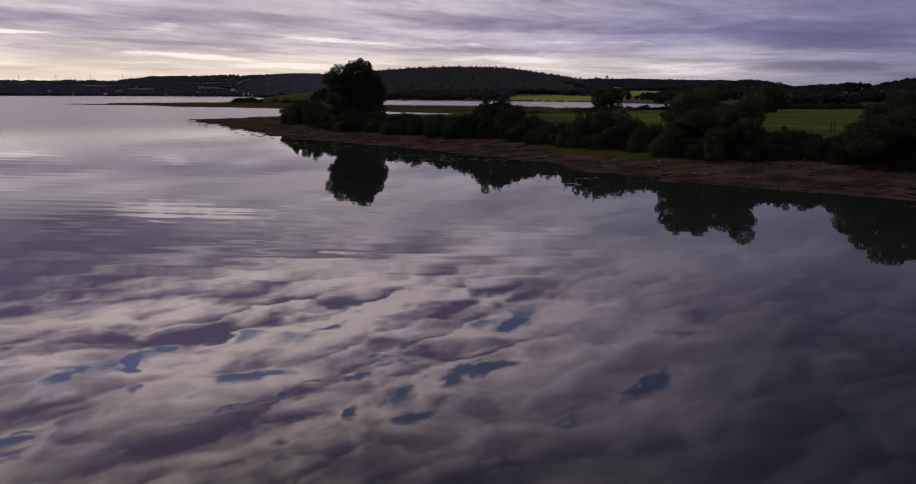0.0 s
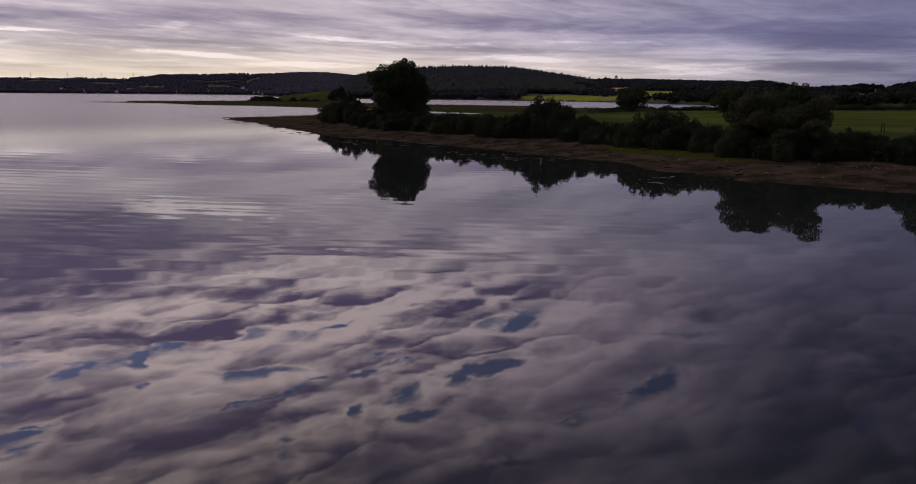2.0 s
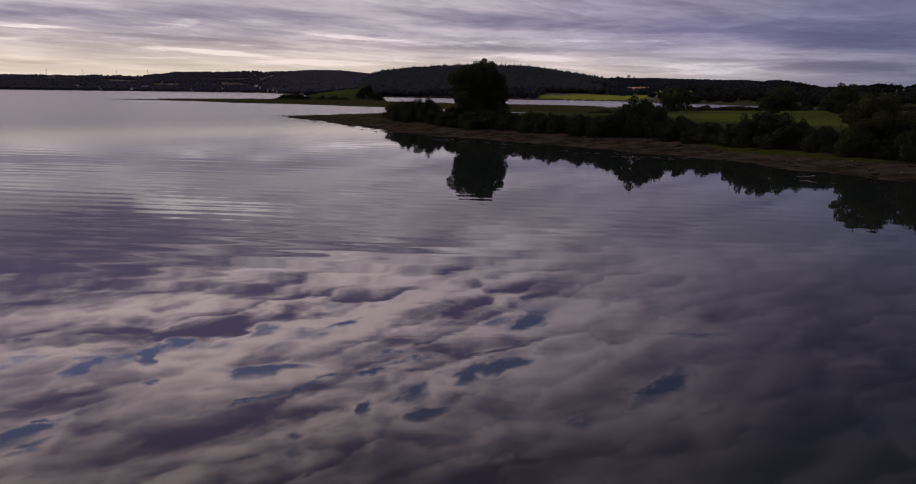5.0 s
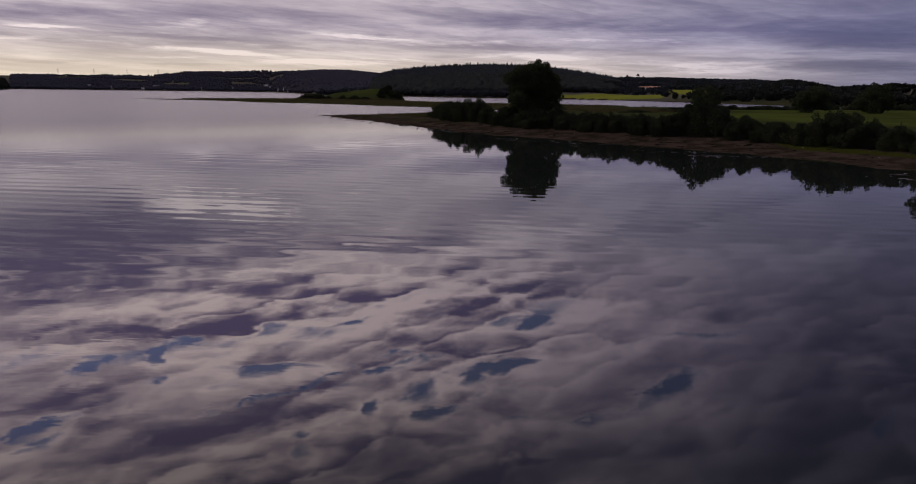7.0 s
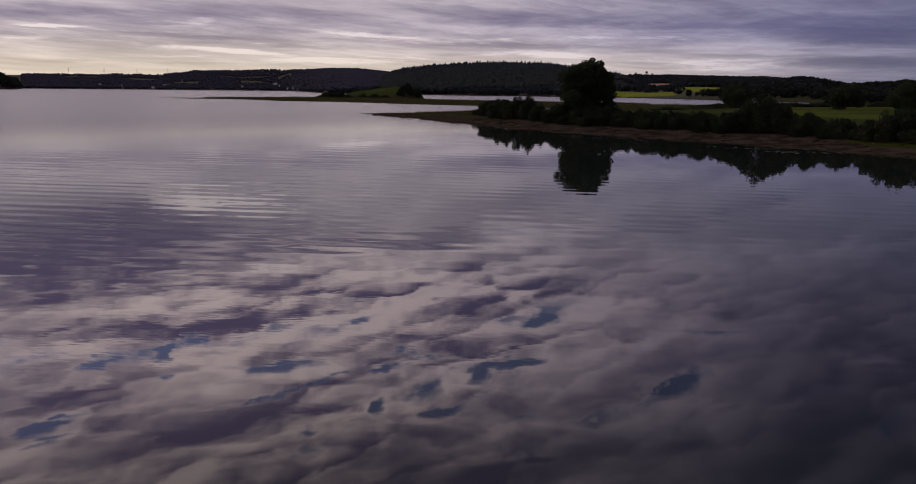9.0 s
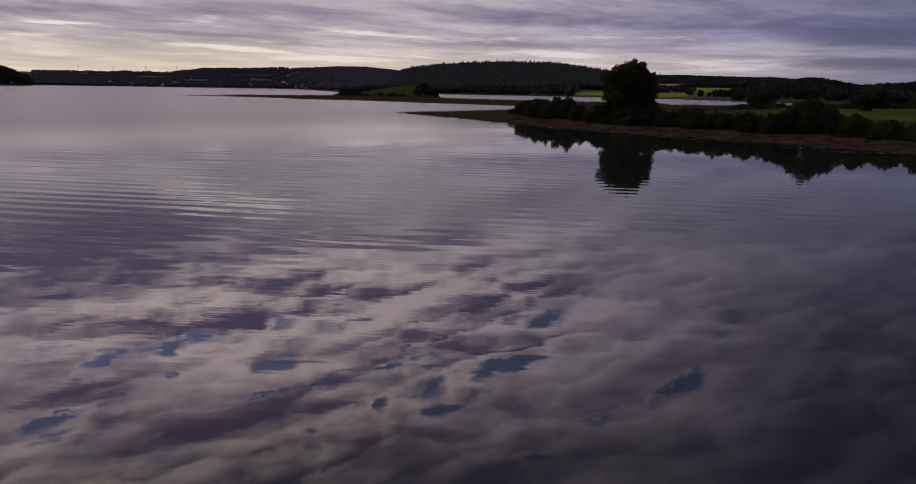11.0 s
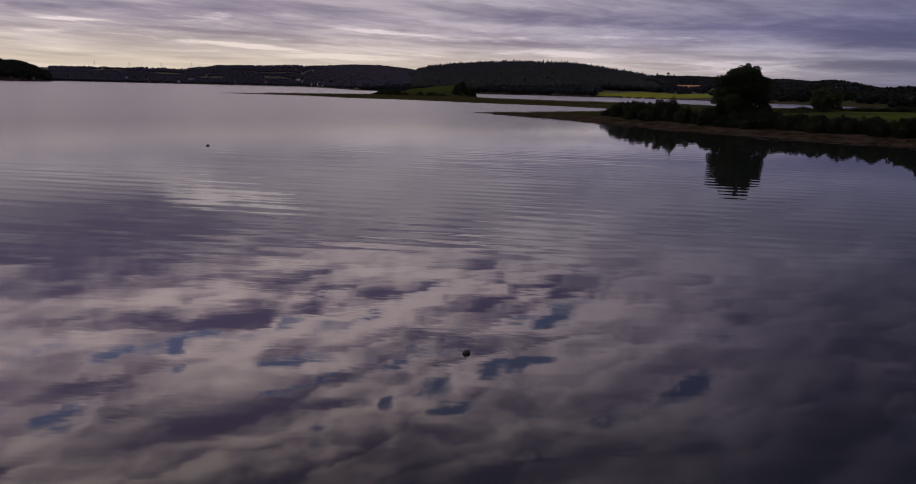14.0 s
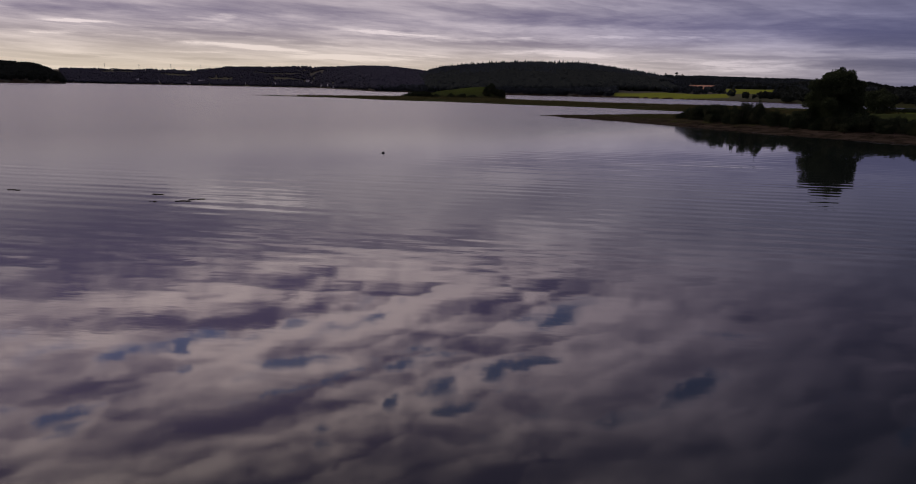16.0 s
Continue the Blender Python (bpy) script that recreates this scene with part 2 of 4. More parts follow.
    lit_col = blend(add, lofty, blend(add, glow, (0.195, 0.187, 0.264, 1), (0.845, 0.732, 0.755, 1)), blend(add, glow, (0.268, 0.214, 0.292, 1), (0.880, 0.703, 0.712, 1)))
    cloud = blend(add, light, dark_col, lit_col)
    # Away from the sun the cloud takes more of the blue of the sky.
    cloud = blend(add, 1.0, cloud, blend(add, maths(add, "MAXIMUM", spread(add, toward, 0.40, 0.92), spread(add, el, 4.8, 2.0)), (0.955, 0.985, 1.13, 1), (1, 1, 1, 1)), "MULTIPLY")
    # Cream light between the streaks near the horizon.
    warm = maths(add, "MULTIPLY", spread(add, up, 0.0, 0.09, 1.0, 0.0), spread(add, toward, 0.28, 0.97))
    cloud = blend(add, maths(add, "MULTIPLY", warm, 0.68), cloud, (0.90, 0.755, 0.535, 1))
    # Clear blue gaps, from the sky texture, only well above the horizon.
    clear = add("ShaderNodeTexSky")
    clear.sky_type, clear.sun_disc, clear.sun_elevation, clear.sun_rotation = "NISHITA", False, radians(SUN_EL), radians(SUN_AZ)
    clear.dust_density, clear.ozone_density = 0.6, 2.0
    blue = blend(add, 1.0, clear.outputs[0], (0.042, 0.041, 0.072, 1), "MULTIPLY")
    gap = spread(add, maths(add, "ADD", open_sky, maths(add, "MULTIPLY", maths(add, "ADD", density, maths(add, "MULTIPLY", rounds, 0.40)), 2.4)), 0.44, 1.40)
    gap = maths(add, "MULTIPLY", maths(add, "MULTIPLY", gap, 0.9), spread(add, el, 15.0, 17.6))
    colour = blend(add, gap, cloud, blue)
    # The haze towards the horizon is dimmer than the sky higher up, which dims a little and is open again overhead.
    rise = spread(add, up, 0.10, 0.40, 0.0, 1.0)
    fall = maths(add, "MULTIPLY", spread(add, el, 22.0, 31.0, 1.0, 0.62), spread(add, el, 36.0, 65.0, 1.0, 1.9))
    lift = maths(add, "MULTIPLY", maths(add, "MULTIPLY", rise, fall), maths(add, "ADD", 0.10, maths(add, "MULTIPLY", glow, 1.9)))
    band = maths(add, "MULTIPLY", low, spread(add, glow, 0.2, 1.0, 0.5, 0.1))
    ground = add("ShaderNodeBackground", {"Color": colour, "Strength": maths(add, "ADD", maths(add, "ADD", lift, band), 1.0)})
    add("ShaderNodeOutputWorld", {0: ground.outputs[0]})


build_world()

sun = new("sun", bpy.data.lights.new("sun", "SUN"))
sun.data.energy, sun.data.angle, sun.data.color = 0.5, radians(14), (1.0, 0.86, 0.70)
_a, _e = radians(SUN_AZ), radians(SUN_EL + 6)
sun.matrix_world = look((math.sin(_a) * 900 * math.cos(_e), math.cos(_a) * 900 * math.cos(_e), 900 * math.sin(_e)), (0, 0, 0))


# ---- materials ----
def material(name, rough=0.8, spec=0.3):
    m = bpy.data.materials.new(name)
    m.use_nodes = True
    add = nodes_of(m.node_tree)
    b = m.node_tree.nodes["Principled BSDF"]
    b.inputs["Roughness"].default_value = rough
    b.inputs["Specular IOR Level"].default_value = spec
    return m, add, b


def wire(m, a, b):
    m.node_tree.links.new(a, b)


def leaf_material(name, dark, mid, lit, through_light=0.25):
    m, add, b = material(name, 0.9, 0.0)
    rand = add("ShaderNodeNewGeometry").outputs["Random Per Island"]
    whole = add("ShaderNodeObjectInfo").outputs["Random"]
    where = add("ShaderNodeTexCoord").outputs["Object"]
    big = grain(add, where, 0.55, 3.0).outputs[0]
    c = blend(add, rand, (*dark, 1), (*mid, 1))
    c = blend(add, spread(add, big, 0.42, 0.66), c, (*lit, 1))
    c = blend(add, maths(add, "MULTIPLY", whole, 0.4), c, (*[q * 0.7 for q in mid], 1))
    wire(m, c, b.inputs["Base Color"])
    t = add("ShaderNodeBsdfTranslucent", {"Color": c})
    mix = add("ShaderNodeMixShader", {0: through_light, 1: b.outputs[0], 2: t.outputs[0]})
    out = m.node_tree.nodes["Material Output"]
    wire(m, mix.outputs[0], out.inputs[0])
    return m


OAK_LEAF = leaf_material("oak_leaves", (0.031, 0.042, 0.022), (0.058, 0.075, 0.035), (0.073, 0.089, 0.041))
BUSH_LEAF = leaf_material("gorse_leaves", (0.025, 0.036, 0.021), (0.048, 0.063, 0.032), (0.066, 0.072, 0.037))
WILLOW_LEAF = leaf_material("willow_leaves", (0.032, 0.038, 0.019), (0.061, 0.070, 0.032), (0.084, 0.086, 0.042))
WOOD_LEAF = leaf_material("far_wood_leaves", (0.029, 0.034, 0.029), (0.035, 0.042, 0.032), (0.040, 0.048, 0.035), 0.15)
# Leaves some kilometres off: the blue of the air is put into their colour.
HAZE_LEAF = leaf_material("hazed_hill_leaves", (0.046, 0.047, 0.058), (0.050, 0.052, 0.063), (0.056, 0.058, 0.062), 0.1)
# Lighter and bluer than near foliage, with distance haze painted in.
FIR_LEAF = leaf_material("hazed_conifer_needles", (0.050, 0.060, 0.062), (0.057, 0.068, 0.068), (0.062, 0.076, 0.068), 0.05)
DEEP_LEAF = leaf_material("mixed_wood_leaves", (0.021, 0.025, 0.022), (0.029, 0.035, 0.030), (0.035, 0.043, 0.033), 0.05)
GRASS_LEAF = leaf_material("bank_grass", (0.050, 0.055, 0.020), (0.085, 0.085, 0.032), (0.110, 0.095, 0.045), 0.3)


def bark_material():
    m, add, b = material("bark", 0.9, 0.2)
    where = add("ShaderNodeTexCoord").outputs["Object"]
    stretched = add("ShaderNodeMapping", {"Vector": where, "Scale": (6, 6, 1.2)}).outputs[0]
    n = grain(add, stretched, 2.0, 6.0, 0.65).outputs[0]
    wire(m, blend(add, n, (0.035, 0.027, 0.020, 1), (0.14, 0.115, 0.090, 1)), b.inputs["Base Color"])
    bump = add("ShaderNodeBump", {"Strength": 0.7, "Distance": 0.04, "Height": n})
    wire(m, bump.outputs[0], b.inputs["Normal"])
    return m


BARK = bark_material()


def plain_material(name, a, b_col, scale=3.0, rough=0.8, bump=0.0, spec=0.3):
    m, add, b = material(name, rough, spec)
    where = add("ShaderNodeTexCoord").outputs["Object"]
    n = grain(add, where, scale, 5.0, 0.6).outputs[0]
    fine = grain(add, where, scale * 9, 3.0, 0.6).outputs[0]
    c = blend(add, spread(add, n, 0.35, 0.65), (*a, 1), (*b_col, 1))
    c = blend(add, maths(add, "MULTIPLY", fine, 0.35), c, (*[q * 0.55 for q in a], 1))
    wire(m, c, b.inputs["Base Color"])
    if bump:
        wire(m, add("ShaderNodeBump", {"Strength": 0.6, "Distance": bump, "Height": n}).outputs[0], b.inputs["Normal"])
    return m


def water_material():
    m, add, b = material("estuary_water", 0.02, 0.5)
    b.inputs["IOR"].default_value = 1.333
    where = add("ShaderNodeNewGeometry").outputs["Position"]
    slow = grain(add, where, 0.02, 3.0).outputs[0]
    wire(m, blend(add, slow, (0.010, 0.0145, 0.0112, 1), (0.014, 0.0185, 0.0145, 1)), b.inputs["Base Color"])
    # Low ripples in patches; calm between, and windier on the open lake behind the spits.
    def waves(per_metre, long, turn, detail):
        return grain(add, add("ShaderNodeMapping", {"Vector": where, "Rotation": (0, 0, radians(turn)), "Scale": (long, 1.0, 1.0)}).outputs[0], per_metre, detail, 0.5, 0.3).outputs[0]
    patch = grain(add, add("ShaderNodeMapping", {"Vector": where, "Scale": (0.5, 1.0, 1.0), "Location": (5.0, 2.0, 0.0)}).outputs[0], 0.022, 2.0, 0.5).outputs[0]
    gust = grain(add, add("ShaderNodeMapping", {"Vector": where, "Scale": (0.6, 1.0, 1.0), "Location": (1.0, 7.0, 0.0)}).outputs[0], 0.11, 2.0, 0.5).outputs[0]
    east = add("ShaderNodeSeparateXYZ", {0: where})
    ex, ny = east.outputs[0], east.outputs[1]
    open_water = spread(add, maths(add, "SUBTRACT", maths(add, "MULTIPLY", ny, 0.9), maths(add, "MULTIPLY", ex, 0.5)), 150, 330)
    breezy = spread(add, maths(add, "SUBTRACT", maths(add, "MULTIPLY", ny, 0.6), maths(add, "MULTIPLY", ex, 0.9)), 75, 185)
    # A rippled lane between the quiet mouth of the bay and its lee shore.
    lane = maths(add, "SUBTRACT", ny, maths(add, "MULTIPLY", ex, 0.26))
    outer = maths(add, "MULTIPLY", spread(add, lane, 22, 37), spread(add, lane, 50, 105, 1.0, 0.45))
    outer = maths(add, "MULTIPLY", outer, spread(add, maths(add, "ADD", ny, maths(add, "MULTIPLY", ex, 0.6)), 46, 12))
    outer = maths(add, "MULTIPLY", outer, maths(add, "MULTIPLY", spread(add, ex, -58, -88, 1.0, 0.35), spread(add, ex, -10, -40, 0.60, 1.0)))
    outer = maths(add, "MULTIPLY", outer, spread(add, gust, 0.40, 0.58, 0.45, 1.3))
    force = maths(add, "ADD", spread(add, patch, 0.40, 0.64, 0.35, 0.9), maths(add, "MULTIPLY", open_water, 0.6))
    train = add("ShaderNodeTexWave", {"Vector": add("ShaderNodeMapping", {"Vector": where, "Rotation": (0, 0, radians(12)), "Scale": (0.5, 1.0, 1.0)}).outputs[0],
                                      "Scale": 0.18, "Distortion": 4.5, "Detail": 2.0, "Detail Scale": 0.30}, bands_direction="Y").outputs["Fac"]
    height = maths(add, "MULTIPLY", train, maths(add, "ADD", 0.0008, maths(add, "ADD", maths(add, "MULTIPLY", outer, 0.0075), maths(add, "MULTIPLY", breezy, 0.0025))))
    # Longer ripples farther out, running a little across the first.
    long_train = add("ShaderNodeTexWave", {"Vector": add("ShaderNodeMapping", {"Vector": where, "Rotation": (0, 0, radians(19)), "Scale": (0.6, 1.0, 1.0)}).outputs[0],
                                           "Scale": 0.115, "Distortion": 3.0, "Detail": 2.0, "Detail Scale": 0.5}, bands_direction="Y").outputs["Fac"]
    reach = maths(add, "MULTIPLY", spread(add, lane, 34, 60), spread(add, lane, 115, 165, 1.0, 0.0))
    reach = maths(add, "MULTIPLY", reach, spread(add, gust, 0.34, 0.60, 0.35, 1.2))
    height = maths(add, "ADD", height, maths(add, "MULTIPLY", long_train, maths(add, "MULTIPLY", maths(add, "MULTIPLY", reach, spread(add, ex, -5, -60)), 0.0055)))
    west = spread(add, ex, -25, -75)
    for wave, amount in ((waves(0.40, 0.35, 8, 1.0), maths(add, "ADD", 0.0045, maths(add, "MULTIPLY", outer, 0.005))),
                         (waves(0.62, 0.60, 16, 1.0), maths(add, "ADD", 0.0010, maths(add, "MULTIPLY", outer, 0.007))),
                         (waves(1.7, 0.45, -5, 1.0), maths(add, "ADD", 0.0008, maths(add, "ADD", maths(add, "MULTIPLY", outer, 0.0020), maths(add, "MULTIPLY", west, 0.0010)))),
                         (waves(5.5, 0.40, 4, 1.0), maths(add, "MULTIPLY", spread(add, gust, 0.46, 0.62), maths(add, "ADD", 0.0005, maths(add, "MULTIPLY", west, 0.0005))))):
        height = maths(add, "ADD", height, maths(add, "MULTIPLY", wave, amount))
    bump = add("ShaderNodeBump", {"Strength": force, "Distance": 1.0, "Height": height})
    wire(m, bump.outputs[0], b.inputs["Normal"])
    wire(m, maths(add, "MAXIMUM", spread(add, open_water, 0.0, 1.0, 0.015, 0.18), maths(add, "MAXIMUM", spread(add, breezy, 0.0, 1.0, 0.010, 0.23, False), spread(add, ex, -38, -85, 0.010, 0.034))), b.inputs["Roughness"])
    return m


WATER = water_material()


def ground_material():
    """Cover by the masks field (R), ploughed (G), shore mud (B) and algae (A); rough pasture elsewhere."""
    m, add, b = material("shore_and_fields", 1.0, 0.0)
    where = add("ShaderNodeNewGeometry").outputs["Position"]
    masks = add("ShaderNodeAttribute", attribute_name="cover")
    sep = add("ShaderNodeSeparateColor", {0: masks.outputs["Color"]})
    n1 = grain(add, where, 0.35, 6.0, 0.6).outputs[0]
    n2 = grain(add, where, 2.6, 6.0, 0.65).outputs[0]
    n3 = grain(add, where, 0.02, 4.0, 0.5).outputs[0]
    rough_grass = blend(add, n1, (0.021, 0.035, 0.008, 1), (0.042, 0.060, 0.013, 1))
    rough_grass = blend(add, n3, rough_grass, (0.028, 0.030, 0.015, 1))
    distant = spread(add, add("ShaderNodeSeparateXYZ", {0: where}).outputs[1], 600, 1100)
    # Far pasture goes paler and greyer: aerial haze is mixed into its colour.
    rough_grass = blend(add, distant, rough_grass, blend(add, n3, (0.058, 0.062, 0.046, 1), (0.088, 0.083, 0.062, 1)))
    field = blend(add, n3, (0.120, 0.150, 0.020, 1), (0.205, 0.235, 0.036, 1))
    meadow = blend(add, n1, (0.043, 0.071, 0.010, 1), (0.080, 0.110, 0.018, 1))
    meadow = blend(add, spread(add, n3, 0.40, 0.62), meadow, (0.034, 0.046, 0.010, 1))
    swath = grain(add, add("ShaderNodeMapping", {"Vector": where, "Rotation": (0, 0, radians(-38)), "Scale": (0.25, 1.0, 1.0)}).outputs[0], 0.22, 4.0, 0.6).outputs[0]
    meadow = blend(add, spread(add, swath, 0.50, 0.72, 0.0, 0.75), meadow, (0.108, 0.122, 0.030, 1))
    meadow = blend(add, spread(add, swath, 0.44, 0.30, 0.0, 0.7), meadow, (0.022, 0.034, 0.009, 1))
    field = blend(add, distant, meadow, field)
    field = blend(add, maths(add, "MULTIPLY", n1, 0.3), field, (0.07, 0.10, 0.008, 1))
    soil = blend(add, n1, (0.27, 0.16, 0.10, 1), (0.36, 0.22, 0.14, 1))
    mud = blend(add, spread(add, n1, 0.36, 0.64), (0.016, 0.0138, 0.0080, 1), (0.046, 0.0365, 0.0245, 1))
    mud = blend(add, spread(add, n2, 0.55, 0.75), mud, (0.078, 0.055, 0.046, 1))
    weed = blend(add, n2, (0.018, 0.024, 0.005, 1), (0.038, 0.044, 0.008, 1))
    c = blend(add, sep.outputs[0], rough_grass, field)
    c = blend(add, sep.outputs[1], c, soil)
    edge = maths(add, "ADD", sep.outputs[2], maths(add, "MULTIPLY", maths(add, "SUBTRACT", n1, 0.5), 0.9))
    c = blend(add, spread(add, edge, 0.35, 0.65), c, mud)
    green = maths(add, "ADD", masks.outputs["Alpha"], maths(add, "MULTIPLY", maths(add, "SUBTRACT", n1, 0.5), 0.8))
    c = blend(add, spread(add, green, 0.4, 0.6), c, weed)
    wire(m, c, b.inputs["Base Color"])
    bump = add("ShaderNodeBump", {"Strength": 0.7, "Distance": 0.10, "Height": n2})
    wire(m, bump.outputs[0], b.inputs["Normal"])
    return m


GROUND = ground_material()
STONE = plain_material("shore_stone", (0.10, 0.076, 0.068), (0.23, 0.185, 0.17), 1.5, 0.95, 0.0, 0.05)
WHITEWASH = plain_material("whitewash", (0.70, 0.68, 0.64), (0.80, 0.78, 0.74), 0.4, 0.8)
SLATE = plain_material("slate", (0.06, 0.06, 0.07), (0.12, 0.11, 0.12), 0.8, 0.6)
DARKGLASS = plain_material("window_glass", (0.02, 0.02, 0.025), (0.04, 0.04, 0.05), 1.0, 0.15)
POSTWOOD = plain_material("weathered_post", (0.022, 0.018, 0.014), (0.05, 0.042, 0.034), 5.0, 0.95, 0.01, 0.05)
STEEL = plain_material("galvanised_steel", (0.25, 0.26, 0.28), (0.36, 0.37, 0.39), 1.0, 0.5)
BUOYSKIN = plain_material("buoy_plastic", (0.016, 0.014, 0.016), (0.035, 0.026, 0.026), 6.0, 0.6)
WRACK = plain_material("wet_seaweed", (0.012, 0.011, 0.007), (0.035, 0.028, 0.014), 4.0, 0.8, 0.03, 0.03)


# ---- mesh helpers ----
def mesh_of(name, verts, faces, mats, smooth=False, mat_index=None):
    me = bpy.data.meshes.new(name)
    verts, faces = np.asarray(verts, np.float32), np.asarray(faces, np.int32)
    me.vertices.add(len(verts))
    me.vertices.foreach_set("co", verts.ravel())
    k = faces.shape[1]
    me.loops.add(faces.size)
    me.loops.foreach_set("vertex_index", faces.ravel())
    me.polygons.add(len(faces))
    me.polygons.foreach_set("loop_start", np.arange(0, faces.size, k, dtype=np.int32))
    me.polygons.foreach_set("loop_total", np.full(len(faces), k, np.int32))
    me.polygons.foreach_set("use_smooth", np.full(len(faces), smooth))
    for mat in mats:
        me.materials.append(mat)
    me.update(calc_edges=True)
    me.validate()
    return me


def part(name, me, parent, label=""):
    ob = new(name, me)
    ob.parent = parent
    if label:
        tagged(ob, label)
    return ob


def root(name, m, label, category, group="", kind=""):
    ob = new(name)
    ob.empty_display_size = 0.5
    ob.matrix_basis = m
    return tagged(ob, label, category, group, kind)


def join(pieces):
    """Verts and faces of several (verts, faces) into one pair."""
    vs, fs, n = [], [], 0
    for v, f in pieces:
        vs.append(v), fs.append(np.asarray(f) + n)
        n += len(v)
    return np.concatenate(vs), np.concatenate(fs)


def tube(path, radii, sides=7):
    """A tapered limb along a list of points, as quads."""
    path = np.asarray(path, float)
    rings = []
    for i, p in enumerate(path):
        d = path[min(i + 1, len(path) - 1)] - path[max(i - 1, 0)]
        d /= np.linalg.norm(d) + 1e-9
        a = np.cross(d, (0.31, 0.95, 0.05))
        a /= np.linalg.norm(a) + 1e-9
        b = np.cross(d, a)
        t = np.arange(sides) * 2 * np.pi / sides
        rings.append(p + radii[i] * (np.cos(t)[:, None] * a + np.sin(t)[:, None] * b))
    v = np.concatenate(rings)
    f = [(i * sides + j, i * sides + (j + 1) % sides, (i + 1) * sides + (j + 1) % sides, (i + 1) * sides + j)
         for i in range(len(path) - 1) for j in range(sides)]
    return v, np.array(f)


def leaves(rng, centres, outward, size, spread_size=0.35):
    """Small folded leaf sprays, a quad each, at the given places."""
    n = len(centres)
    axis = outward * 0.6 + rng.normal(0, 0.55, (n, 3))
    axis /= np.linalg.norm(axis, axis=1)[:, None] + 1e-9
    side = np.cross(axis, rng.normal(0, 1, (n, 3)))
    side /= np.linalg.norm(side, axis=1)[:, None] + 1e-9
    lift = np.cross(axis, side)
    s = size * rng.uniform(1 - spread_size, 1 + spread_size, n)[:, None]
    a, b = side * s, lift * s * 0.75
    bend = axis * s * 0.35
    v = np.stack([centres - a * 0.55 - bend * 0.3, centres - b * 0.6 + bend, centres + a * 0.6 - bend * 0.2, centres + b * 0.55 + bend * 0.6], 1).reshape(-1, 3)
    return v, np.arange(4 * n).reshape(n, 4)


def crown(rng, clumps, per_area, size, squash=0.8):
    """Leaf sprays on and in a set of clumps (centre, radius); those buried deep inside are left out."""
    cs = np.array([c for c, r in clumps])
    rs = np.array([r for c, r in clumps])
    vs = []
    for c, r in clumps:
        n = max(8, int(per_area * r * r * 12.6))
        d = rng.normal(0, 1, (n, 3))
        d /= np.linalg.norm(d, axis=1)[:, None]
        rad = r * (1.08 - 0.5 * rng.random(n) ** 1.3) * (1 + 0.12 * np.sin(d[:, 0] * 9 + c[0] * 3) * np.cos(d[:, 2] * 8))
        p = np.asarray(c) + d * rad[:, None] * (1, 1, squash)
        deep = ((((p[:, None] - cs) / (1, 1, squash)) ** 2).sum(2) < (rs * 0.62) ** 2).any(1)
        vs.append((p[~deep], d[~deep]))
    return leaves(rng, np.concatenate([a for a, b in vs]), np.concatenate([b for a, b in vs]), size)


# ---- the lie of the land ----
O = np.array((-40.0, -10.0))
SHORE = [(700, -260), (200, 2), (90, 28), (55, 37), (38, 43), (30, 47), (24, 51), (17, 57), (13, 62), (10, 70), (7, 76), (4, 80), (-3, 89),
         (-10, 95), (-19, 105), (-26, 113), (-37, 131), (-49, 152), (-58, 168), (-66, 182), (-71, 196), (-66, 206), (-58, 210), (-40, 209),
         (-28, 205), (-12, 208), (2, 220), (14, 240), (15, 252), (4, 266), (-9, 283), (-24, 300), (-48, 329), (-75, 345), (-100, 370),
         (-125, 388), (-150, 394), (-190, 440), (-235, 455), (-262, 468), (-240, 478)]
BACK = [(-200, 488), (-168, 530), (-164, 580), (-130, 596), (-95, 566), (-78, 500), (-50, 462), (-10, 430), (34, 412), (85, 402), (150, 418),
        (226, 432), (330, 440), (700, 430), (900, 380), (1000, -300)]
FAR_SHORE = np.array([(-75, 1300), (-60, 1400), (-37, 1750), (-33.4, 1850), (-33.0, 2500), (-25, 2700), (-16, 2850), (-14, 1900), (-12.5, 1320), (-9, 1230),
                      (-1, 1120), (4.5, 1100), (11, 1010), (15.7, 850), (20.5, 740), (26, 620), (35, 560), (75, 540)])
HILL_LEFT = np.array([(-75, 40), (-33, 50), (-29, 56), (-24.2, 58), (-22.3, 76), (-20, 80), (-18.7, 80), (-16.8, 88), (-14, 90), (-12, 96), (-10, 97), (-8.3, 88), (-6, 70), (10, 60), (12, 0)])
HILL_FIR = np.array([(-8.5, 20), (-7.4, 45), (-5.8, 54), (-4.5, 59), (-2, 65), (1, 69), (4.3, 68), (6.3, 60), (8.3, 50), (10, 41), (12, 26), (14, 8), (15, 0)])
HILL_RIGHT = np.array([(7, 70), (9, 86), (11, 90), (13.7, 88), (17, 84), (20, 80), (22, 70), (25, 38), (30, 28), (75, 28)])
HILL_NEAR = np.array([(17.5, 0), (19.4, 27), (21.4, 30), (22.6, 35), (23.7, 31), (25.6, 21), (27.8, 25), (29.4, 28), (30.5, 24), (32.8, 40), (38, 48), (75, 40)])
